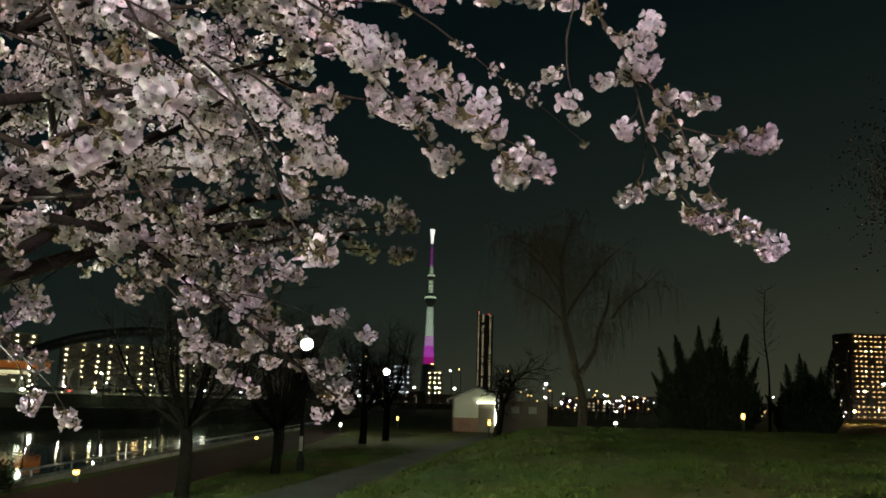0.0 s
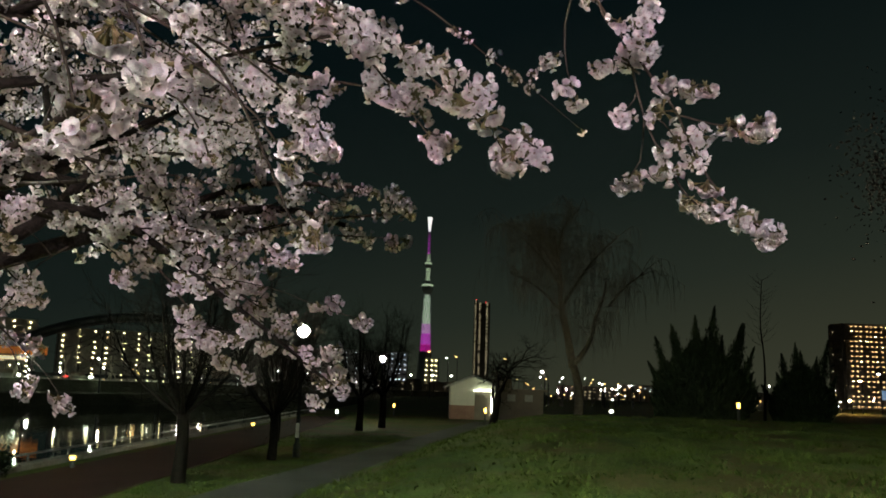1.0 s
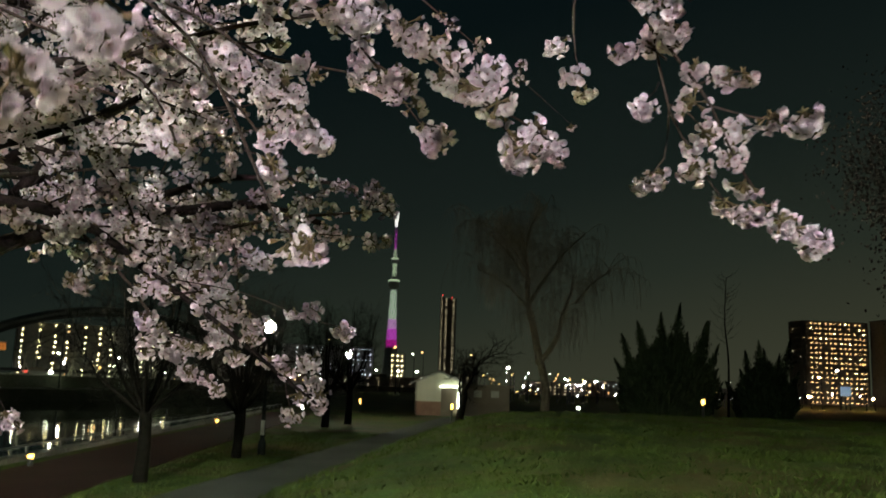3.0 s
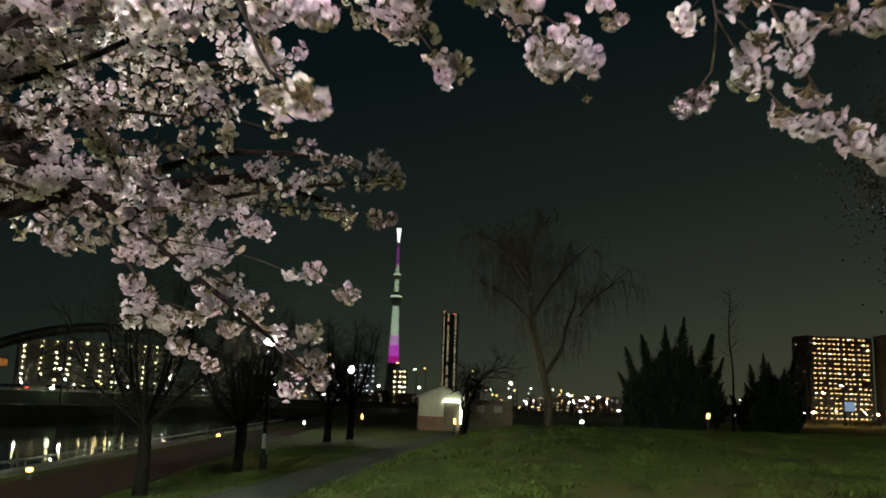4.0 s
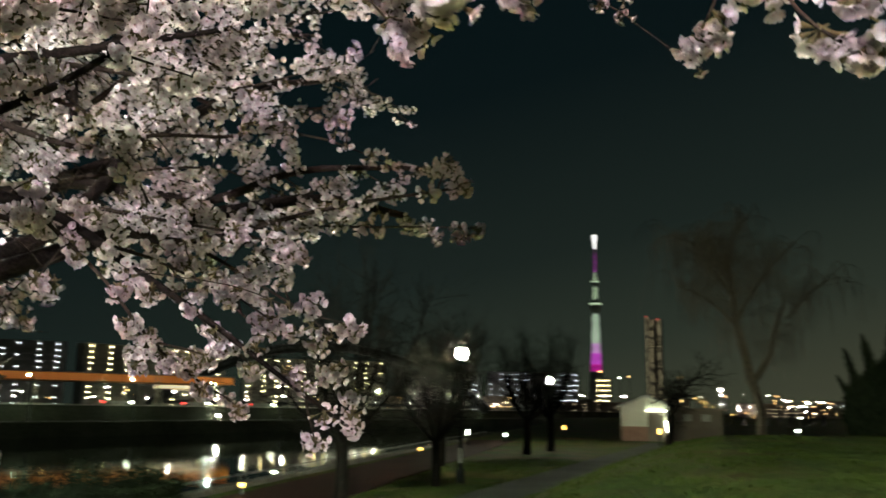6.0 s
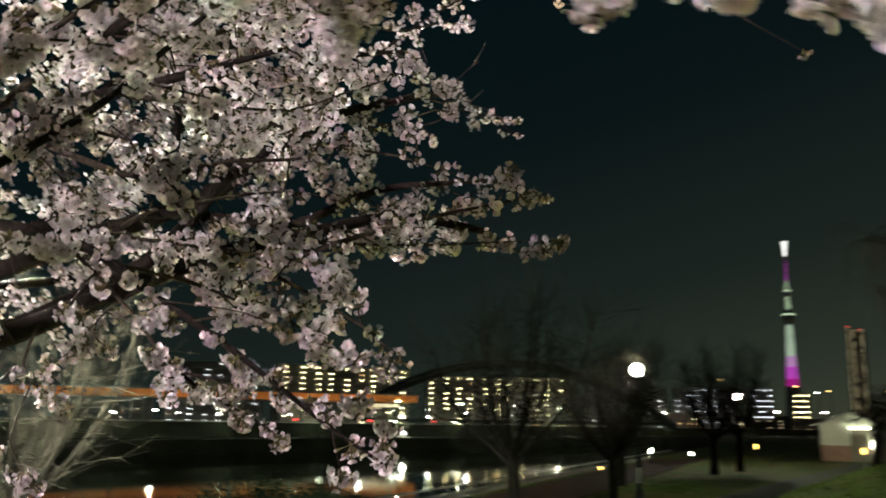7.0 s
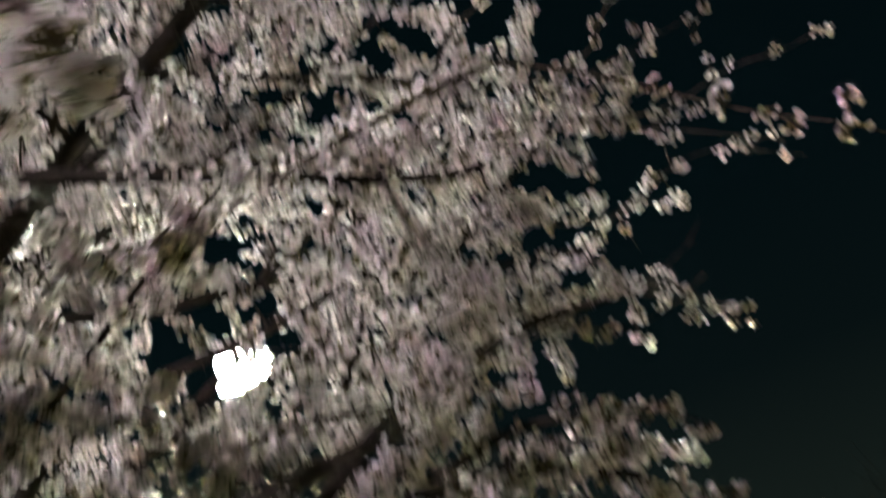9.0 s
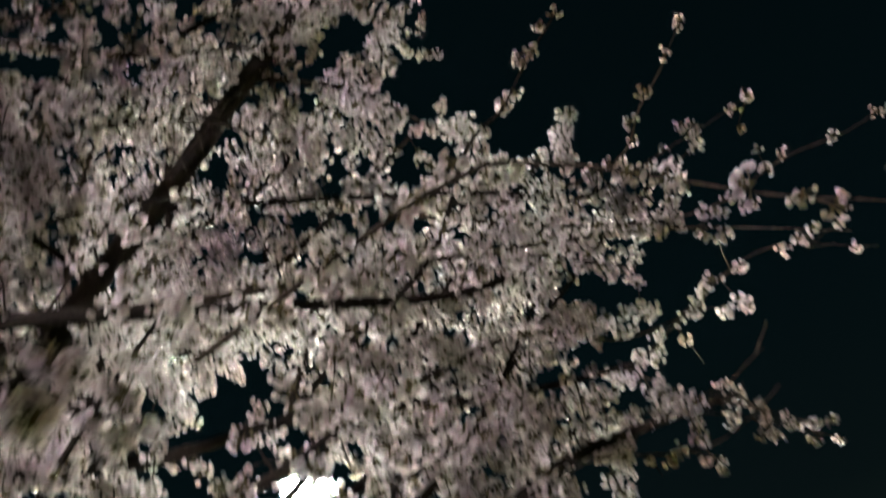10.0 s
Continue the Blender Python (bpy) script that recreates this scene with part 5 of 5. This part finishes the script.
for k in range(24):
    y0, y1 = 20 + 9 * k, 20 + 9 * k + 8.9
    bm = bmesh.new()
    lo = [bm.verts.new((far_bank_x(y) - dx, y, 2.1)) for y, dx in ((y0, 2.2), (y1, 2.2), (y1, 2.5), (y0, 2.5))]
    hi = [bm.verts.new((far_bank_x(y) - dx, y, 2.40)) for y, dx in ((y0, 2.2), (y1, 2.2), (y1, 2.5), (y0, 2.5))]
    bm.faces.new(lo[::-1]), bm.faces.new(hi)
    for i in range(4):
        bm.faces.new((lo[i], lo[(i + 1) % 4], hi[(i + 1) % 4], hi[i]))
    part("panel", bm, PARAPET, e)


def arch_bridge(a, b, z, rise):
    """A steel arch over a deck, with hangers and cross frames."""
    e = thing("arch_bridge", (a[0], a[1], z), "dark steel arch bridge across the river", "bridge")
    A, B = Vector((0, 0, 0)), Vector((b[0] - a[0], b[1] - a[1], 0))
    side = Vector((-(B.y), B.x, 0)).normalized()
    for s in (-1.6, 1.6):
        arch = Tubes(8)
        pts = [tuple(A.lerp(B, t) + side * s + Vector((0, 0, rise * 4 * t * (1 - t) - 1.0))) for t in np.linspace(0, 1, 31)]
        arch.add(pts, 0.85, 0.85)
        arch.build("arch_rib", STEEL, e)
        hang = Tubes(5)
        for t in np.linspace(0.08, 0.92, 15):
            c = A.lerp(B, t) + side * s
            hang.add([tuple(c), tuple(c + Vector((0, 0, rise * 4 * t * (1 - t) - 1.0)))], 0.07, 0.07)
        hang.build("hangers", STEEL, e, kind="stuff")
    bm = bmesh.new()
    c = [A + side * 2, A - side * 2, B - side * 2, B + side * 2]
    lo = [bm.verts.new(q + Vector((0, 0, -0.6))) for q in c]
    hi = [bm.verts.new(q) for q in c]
    bm.faces.new(lo[::-1]), bm.faces.new(hi)
    for i in range(4):
        bm.faces.new((lo[i], lo[(i + 1) % 4], hi[(i + 1) % 4], hi[i]))
    part("deck", bm, STEEL, e)
    return e


arch_bridge((-84.0, 159.0), (-21.5, 180.0), 3.3, 12.0)


def girder(a, b, z0, z1):
    e = thing("girder_bridge", (a[0], a[1], 0), "long girder bridge with orange sodium light put into its colour and glow", "bridge")
    A, B = Vector((0, 0, 0)), Vector((b[0] - a[0], b[1] - a[1], 0))
    s = Vector((-B.y, B.x, 0)).normalized() * 4.0

    def slab(w, lo, hi, material, name, label=""):
        bm = bmesh.new()
        c = [A + s * w, A - s * w, B - s * w, B + s * w]
        p = [bm.verts.new(q + Vector((0, 0, lo))) for q in c]
        r = [bm.verts.new(q + Vector((0, 0, hi))) for q in c]
        bm.faces.new(p[::-1]), bm.faces.new(r)
        for i in range(4):
            bm.faces.new((p[i], p[(i + 1) % 4], r[(i + 1) % 4], r[i]))
        return part(name, bm, material, e, label)

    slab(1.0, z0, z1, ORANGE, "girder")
    slab(1.12, z1 + 0.004, z1 + 0.16, FACADE, "deck_edge")
    # no lamp: this slab's own glow stands in for the sodium light
    slab(1.04, z0 + 0.12, z1 - 0.12, FASCIA_GLOW, "glow_fascia", "fascia with its own orange glow in place of sodium light")
    n = 5
    for k in range(n):
        c = A.lerp(B, (k + 0.5) / n)
        part("pier", bm_box(bmesh.new(), (c.x - 1.2, c.y - 1.2, -1.5), (c.x + 1.2, c.y + 1.2, z0 - 0.36), 0.1), FACADE, e)
    return e


girder((-175.0, 45.0), (-64.0, 148.5), 5.9, 7.2)


# ---------------------------------------------------------------- housing blocks
def apartment(a, b, top, storeys, columns, lights, depth, label, lit=1.0, seed=0, wide=0.95, tall=0.9, wall=FACADE):
    """A slab block with floor slabs, stair towers and a lamp at each door of the open corridors."""
    g = random.Random(seed)
    e = thing("apartment_block", (a[0], a[1], 0), label, "apartment building", "housing blocks")
    e.rotation_euler = (0, 0, math.atan2(b[1] - a[1], b[0] - a[0]))
    w = math.hypot(b[0] - a[0], b[1] - a[1])
    part("wall", bm_box(bmesh.new(), (0, 1.6, 0), (w, depth, top)), wall, e)
    part("roof", bm_box(bmesh.new(), (-0.3, 1.2, top + 0.004), (w + 0.3, depth + 0.3, top + 0.7)), wall, e)
    step = top / storeys
    for s in range(1, storeys):
        part("balcony", bm_box(bmesh.new(), (0, 0, s * step - 0.1), (w, 1.596, s * step + 1.0)), wall, e)
    for k in (0.02, 0.98):
        part("end_wall", bm_box(bmesh.new(), (w * k - 0.5, -0.2, 0), (w * k + 0.5, 1.59, top)), wall, e)
    meshes = {}
    for m in lights:
        bm = bm_box(bmesh.new(), (-wide * 0.42, 0, 0), (wide * 0.42, 0.25, tall * 0.5))
        me = bpy.data.meshes.new("corridor_light")
        bm.to_mesh(me)
        bm.free()
        me.materials.append(m)
        meshes[m] = me
    for s in range(storeys):
        for c in range(columns):
            if g.random() > lit:
                continue
            m = lights[0] if g.random() < 0.86 else g.choice(lights)
            ob = new("corridor_light", meshes[m])
            ob.parent = e
            ob.location = (w * (c + 0.5) / columns + g.uniform(-0.3, 0.3) - (0 if c % 3 else 0.18 * w / columns), 0.75, s * step + step * 0.66)
    return e


apartment((-292, 361), (-253, 389), 31.0, 11, 6, [WIN_WHITE, WIN_DIM, WIN_AMBER], 10, "slab block with bluish white corridor lights", 0.75, 1)
apartment((-246, 394), (-203, 462), 31.0, 11, 9, [WIN_YELLOW, WIN_YELLOW, WIN_AMBER], 10, "slab block with rows of yellow corridor lights", 0.95, 2)
apartment((-196, 470), (-122, 505), 28.5, 10, 11, [WIN_YELLOW, WIN_WHITE, WIN_DIM, WIN_AMBER], 10, "slab block with scattered yellow corridor lights", 0.72, 3)
apartment((-112, 520), (-72, 545), 24.0, 8, 6, [WIN_WHITE, WIN_YELLOW], 10, "slab block with sparse white lights", 0.35, 4)
apartment((-64, 520), (-30, 528), 24.0, 8, 7, [WIN_WHITE, WIN_DIM], 10, "slab block with small white lights", 0.6, 5, 0.8, 0.8)
apartment((-28, 600), (-14, 604), 27.0, 8, 5, [WIN_WHITE, WIN_WHITE], 10, "narrow block with bright white windows", 0.8, 6, 1.2, 1.0)
apartment((-2, 640), (8, 640), 25.0, 7, 3, [WIN_YELLOW, WIN_AMBER], 10, "small block with yellow lights", 0.8, 16, 0.9, 1.0)
apartment((214, 449), (250, 452), 43.5, 17, 13, [WIN_AMBER, WIN_YELLOW, WIN_YELLOW], 14, "tall dark block with rows of amber windows", 0.85, 7, 1.1, 0.5, FACADE_DARK)
apartment((210.0, 458), (213, 450), 43.5, 15, 2, [WIN_DIM, WIN_DIM], 8, "dark side wing of the tall block", 0.15, 8, 1.0, 0.6, FACADE_DARK)
apartment((252, 440), (300, 440), 44.5, 17, 12, [WIN_AMBER, WIN_DIM, WIN_YELLOW], 14, "tall dark block with amber windows", 0.5, 9, 1.0, 0.5, FACADE_DARK)
apartment((127, 2500), (135, 2500), 262, 56, 1, [WIN_FAR, WIN_FAR], 40, "slim distant tower block with a column of lights", 0.9, 10, 4.5, 3.4, FACADE_DARK)
apartment((137, 2510), (172, 2510), 256, 56, 2, [WIN_FAR, WIN_FAR, WIN_DIM], 40, "distant tower block with columns of lights", 0.75, 11, 6.5, 3.0, FACADE_DARK)

LAMP_BANK = glowing("lamp_bank", (0.82, 1.0, 0.66), 1700.0)
LAMP_SODIUM = glowing("lamp_sodium", (1.0, 0.55, 0.16), 3500.0)

# low town along the horizon
town = random.Random(7)
for k in range(30):
    if k < 16:
        u = 0.15 + (0.55 - 0.15) * (k + town.uniform(-0.3, 0.3)) / 16
    else:
        u = -0.35 + 0.45 * (k - 16 + town.uniform(-0.3, 0.3)) / 14
    dist = town.uniform(420, 900)
    x, y, w = u * dist, dist, town.uniform(14, 30)
    apartment((x, y), (x + w, y + town.uniform(-3, 3)), town.uniform(5, 13) * dist / 650, town.randint(4, 7), town.randint(4, 8),
              [town.choice([WIN_DIM, WIN_WHITE, WIN_AMBER]), WIN_DIM, WIN_YELLOW], 9, "low town building with a few lit windows", town.uniform(0.25, 0.6), 100 + k, 1.1, 0.8, FACADE_DARK)


def town_lamp(at, r, material, label):
    """A far street light: arm, pole and glowing head."""
    e = thing("street_light", (at[0], at[1], 0.4), label, "street light", "far street lights")
    h = at[2] - 0.4
    part("pole", bm_ring_stack(bmesh.new(), [(0.16, -0.2, 0.5, 0), (0.09, h * 0.9, 0.5, 0), (0.06, h + 0.2, 0.1, 0)], 6), STEEL, e)
    bm = bmesh.new()
    bmesh.ops.create_icosphere(bm, subdivisions=2, radius=r)
    bmesh.ops.transform(bm, matrix=Matrix.Translation((0, 0, h)) @ Matrix.Diagonal((1.2, 1.2, 0.7, 1)), verts=bm.verts)
    part("lamp_head", bm, material, e)
    return e


TOWN_LAMPS = (
    (20.0, 150, 6.2, 0.35, LAMP_TOWN), (24.0, 175, 5.5, 0.25, LAMP_AMBER), (38, 190, 5.0, 0.4, LAMP_GREEN), (44, 200, 4.8, 0.35, LAMP_TOWN),
    (49, 210, 5.2, 0.30, LAMP_TOWN), (30, 170, 1.5, 0.30, LAMP_GREEN), (34, 160, 1.9, 0.35, LAMP_GREEN), (70, 210, 6.5, 0.40, LAMP_TOWN),
    (64, 190, 5.0, 0.30, LAMP_AMBER), (0.8, 220, 12, 0.50, LAMP_AMBER), (6, 260, 12, 0.5, LAMP_GREEN), (10, 300, 14, 0.5, LAMP_AMBER),
    (18, 200, 10, 0.4, LAMP_AMBER), (-24, 330, 19, 0.5, LAMP_AMBER), (-4, 240, 6.5, 0.4, LAMP_TOWN), (2, 240, 6.5, 0.4, LAMP_TOWN),
    (7, 240, 6.5, 0.4, LAMP_TOWN), (96, 200, 3.4, 0.55, LAMP_SODIUM), (101, 205, 8.0, 0.35, LAMP_SODIUM), (108, 210, 10.0, 0.45, LAMP_TOWN),
    (112, 215, 5.0, 0.40, LAMP_SODIUM), (120, 220, 12.0, 0.4, LAMP_AMBER), (125, 225, 3.5, 0.45, LAMP_SODIUM), (13, 140, 4.2, 0.25, LAMP_AMBER),
)
for x, y, z, r, m in TOWN_LAMPS:
    town_lamp((x, y, z), r * 0.45, m, "far street light glowing over the town")
for k in range(96):
    u = town.uniform(0.10, 0.30) if k < 66 else town.uniform(0.36, 0.47)
    dist = town.uniform(150, 420)
    town_lamp((u * dist, dist, 2.4 + dist * town.uniform(-0.004, 0.020)), town.uniform(0.04, 0.11) * dist / 180,
              town.choice([LAMP_TOWN, LAMP_GREEN, LAMP_AMBER, LAMP_AMBER]), "far street light glowing over the town")
for k, y in enumerate((60, 74, 88, 102, 116, 130, 144, 158, 172, 186, 200)):
    town_lamp((far_bank_x(y) - 1.2, y, 5.4), 0.10, LAMP_BANK, "slim street light on the far bank")
for y in (84, 97, 112, 125, 139, 151, 166):
    town_lamp((far_bank_x(y) - 9.0 - (y % 5), y, 3.2 + (y % 4) * 0.5), 0.09, LAMP_GREEN if y % 2 else LAMP_TOWN, "street light behind the far bank")
for x, y in ((-276, 352), (-262, 366), (-236, 388), (-222, 412), (-208, 438), (-188, 458), (-166, 470), (-142, 482), (-108, 506), (-90, 518), (-58, 504), (-40, 508), (-22, 580), (222, 438), (238, 440), (262, 428), (282, 428)):
    town_lamp((x, y, 5.5), 0.24, LAMP_TOWN, "street light in front of the housing blocks")
for k in range(22):
    y = 66 + 6.2 * k + town.uniform(-2, 2)
    town_lamp((far_bank_x(y) - town.uniform(6, 16), y, town.uniform(2.9, 4.6)), town.uniform(0.07, 0.13), town.choice([LAMP_TOWN, LAMP_GREEN, LAMP_TOWN, LAMP_AMBER]), "street light behind the far bank")
town_lamp((-50.5, 116.5, 1.1), 0.17, LAMP_TOWN, "low lamp at the far water's edge")
sign = thing("lit_sign", (112, 214, 0.4), "blue lit roadside sign on two legs", "sign")
part("board", bm_box(bmesh.new(), (-1.3, -0.15, 3.6), (1.3, 0.15, 5.8), 0.05), BLUE_SIGN, sign)
for x in (-1.1, 1.1):
    part("leg", bm_ring_stack(bmesh.new(), [(0.12, 0, x, 0), (0.1, 3.65, x, 0)], 6), STEEL, sign)


# ---------------------------------------------------------------- broadcast tower
def broadcast_tower(at):
    e = thing("broadcast_tower", at, "very tall lattice tower with white, green and purple glow in its shaft", "tower")

    def radius(z):
        if z < 300:
            return 34 - 20 * (z / 300) ** 0.75
        if z < 497:
            return 14.0 - 6.0 * (z - 300) / 197
        return 5.5

    def section(z0, z1, material, scale=1.0, r0=None, r1=None):
        a, b = r0 or radius(z0) * scale, r1 or radius(z1) * scale
        # the core itself emits the colour that floodlights would throw on it
        part("shaft_core", bm_ring_stack(bmesh.new(), [(a * 0.86, z0, 0, 0), (b * 0.86, z1, 0, 0)], 16), material, e)
        lat = Tubes(4)
        n = 10
        for k in range(n):
            for sgn in (1, -1):
                pts = []
                for t in np.linspace(0, 1, 9):
                    ang = 2 * math.pi * (k / n) + sgn * t * 1.2
                    rr = a + (b - a) * t
                    pts.append((rr * math.cos(ang), rr * math.sin(ang), z0 + (z1 - z0) * t))
                lat.add(pts, 0.7, 0.7)
        lat.build("lattice", TOWER, e, kind="stuff")

    section(0, 140, TOWER)
    section(140, 165, TW_MAGENTA)
    section(165.5, 205, TW_PURPLE)
    section(205.5, 240, TW_LILAC)
    section(240.5, 346, TW_PALE)
    section(346.5, 362, TOWER)
    part("lower_deck", bm_ring_stack(bmesh.new(), [(14, 350, 0, 0), (20, 366, 0, 0), (20.5, 377, 0, 0), (14, 388, 0, 0)], 24), TOWER, e, "round observation deck")
    part("deck_ring", bm_ring_stack(bmesh.new(), [(20.8, 377.5, 0, 0), (21, 383, 0, 0), (17, 384.5, 0, 0)], 24), TW_GREEN, e, "ring of light on the deck")
    section(388, 398, TOWER)
    section(398.5, 446, TW_GREEN, 0.85)
    part("upper_deck", bm_ring_stack(bmesh.new(), [(9, 444, 0, 0), (13, 452, 0, 0), (13, 459, 0, 0), (9, 468, 0, 0)], 24), TOWER, e)
    part("deck_ring", bm_ring_stack(bmesh.new(), [(13.3, 459.2, 0, 0), (13.5, 464, 0, 0), (10, 465, 0, 0)], 24), TW_GREEN, e, "ring of light on the deck")
    section(468.5, 498, TW_GREEN, 0.95)
    section(500, 566, TW_PURPLE, 1.0, 5.6, 5.0)
    section(567, 581, TW_DIM, 1.0, 4.5, 4.5)
    part("tip", bm_ring_stack(bmesh.new(), [(3.8, 581.5, 0, 0), (6.2, 612, 0, 0), (9.0, 632, 0, 0), (8.5, 634, 0, 0)], 16), TW_WHITE, e, "white glowing mast tip")
    return e


broadcast_tower((-13.6, 3180, 0))
for x, z in ((131, 265.7), (158, 259.7)):
    b = thing("beacon", (x, 2500 if x < 140 else 2510, z - 3), "red aircraft warning beacon on a roof", "beacon")
    part("lamp", bm_ring_stack(bmesh.new(), [(0.9, 0, 0, 0), (1.4, 1.4, 0, 0), (0.6, 2.8, 0, 0)], 8), RED_LAMP, b)


# filling station canopy and parked cars' lights on the far bank road
def canopy(at, w, d, turn):
    e = thing("station_canopy", at, "low filling station canopy with a glowing edge", "canopy")
    e.rotation_euler = (0, 0, turn)
    part("roof", bm_box(bmesh.new(), (-w / 2, -d / 2, 3.6), (w / 2, d / 2, 4.3), 0.05), FACADE, e)
    part("edge_light", bm_box(bmesh.new(), (-w / 2 - 0.1, -d / 2 - 0.12, 3.7), (w / 2 + 0.1, -d / 2 - 0.02, 4.2)), WIN_DIM, e, "amber light strip on the edge")
    part("under_light", bm_box(bmesh.new(), (-w * 0.2, -d * 0.2, 3.5), (w * 0.2, d * 0.2, 3.59)), WIN_DIM, e, "dim light panel under the roof")
    for x in (-w * 0.38, w * 0.38):
        part("column", bm_box(bmesh.new(), (x - 0.2, -0.2, 0), (x + 0.2, 0.2, 3.6)), FACADE, e)
    return e


canopy((-66.0, 137.0, 1.3), 9.0, 5.0, 0.5)


def far_car(at, turn, colour_label):
    """A far parked car: body, cabin, wheels, tail lights."""
    e = thing("parked_car", at, colour_label, "car", "cars on the far bank")
    e.rotation_euler = (0, 0, turn)
    part("body", bm_box(bmesh.new(), (-2.1, -0.85, 0.3), (2.1, 0.85, 0.85), 0.12), FACADE, e)
    part("cabin", bm_box(bmesh.new(), (-1.2, -0.75, 0.85), (1.0, 0.75, 1.42), 0.1, 0.8), FACADE_DARK, e)
    for x in (-1.3, 1.3):
        for y in (-0.8, 0.8):
            bm = bm_ring_stack(bmesh.new(), [(0.31, -0.1, 0, 0), (0.31, 0.1, 0, 0)], 12)
            bmesh.ops.transform(bm, matrix=pose(x, y, 0.31, 90), verts=bm.verts)
            part("wheel", bm, STEEL, e)
    for x in (-1.75, 1.75):
        part("tail_light", bm_box(bmesh.new(), (x - 0.3, -0.90, 0.6), (x + 0.3, -0.86, 0.8)), RED_LAMP if x < 0 else LAMP_GREEN, e)
    return e


for y, turn in ((108, 0.35), (122, 0.3), (136, 0.4)):
    far_car((far_bank_x(y) - 8.0, y, 2.0), turn, "pale parked car with lit lamps on the far bank")


STAKE = speckled("pale_stake", (0.26, 0.25, 0.19), (0.40, 0.38, 0.30), 1.5, 0.85, 10, 0.2, 0.01)


def staked_tree(at, seed):
    """A young street tree with a wrapped stem, upswept limbs and slanted support stakes."""
    g = np.random.default_rng(seed)
    e = thing("staked_tree", at, "young bare tree held by slanted pale stakes", "tree", "trees on the far bank")
    stem = Tubes(6)
    h = g.uniform(3.4, 4.4)
    stem.add([(0, 0, -0.1), (0.03, 0.02, 1.4), (0.0, 0.05, h * 0.55)], 0.12, 0.09)
    for k in range(5):
        a = k * 1.26 + g.uniform(-0.3, 0.3)
        r = g.uniform(0.4, 0.9)
        stem.add(spline([(0, 0.04, h * 0.5), (math.cos(a) * r * 0.6, math.sin(a) * r * 0.6, h * 0.75), (math.cos(a) * r, math.sin(a) * r, h * g.uniform(0.9, 1.1))], 0.4), 0.06, 0.02)
    stem.build("trunk", STAKE, e)
    for k in range(3):
        a = k * 2.09 + 0.4
        stake = Tubes(6)
        stake.add([(math.cos(a) * 1.0, math.sin(a) * 1.0, -0.1), (math.cos(a) * -0.1, math.sin(a) * -0.1, 2.1)], 0.07, 0.07)
        stake.build("stake", STAKE, e)
    return e


for k, y in enumerate((92, 101, 110, 119, 128, 138, 149, 160)):
    staked_tree((far_bank_x(y) - 4.4, y, 2.16), 70 + k)
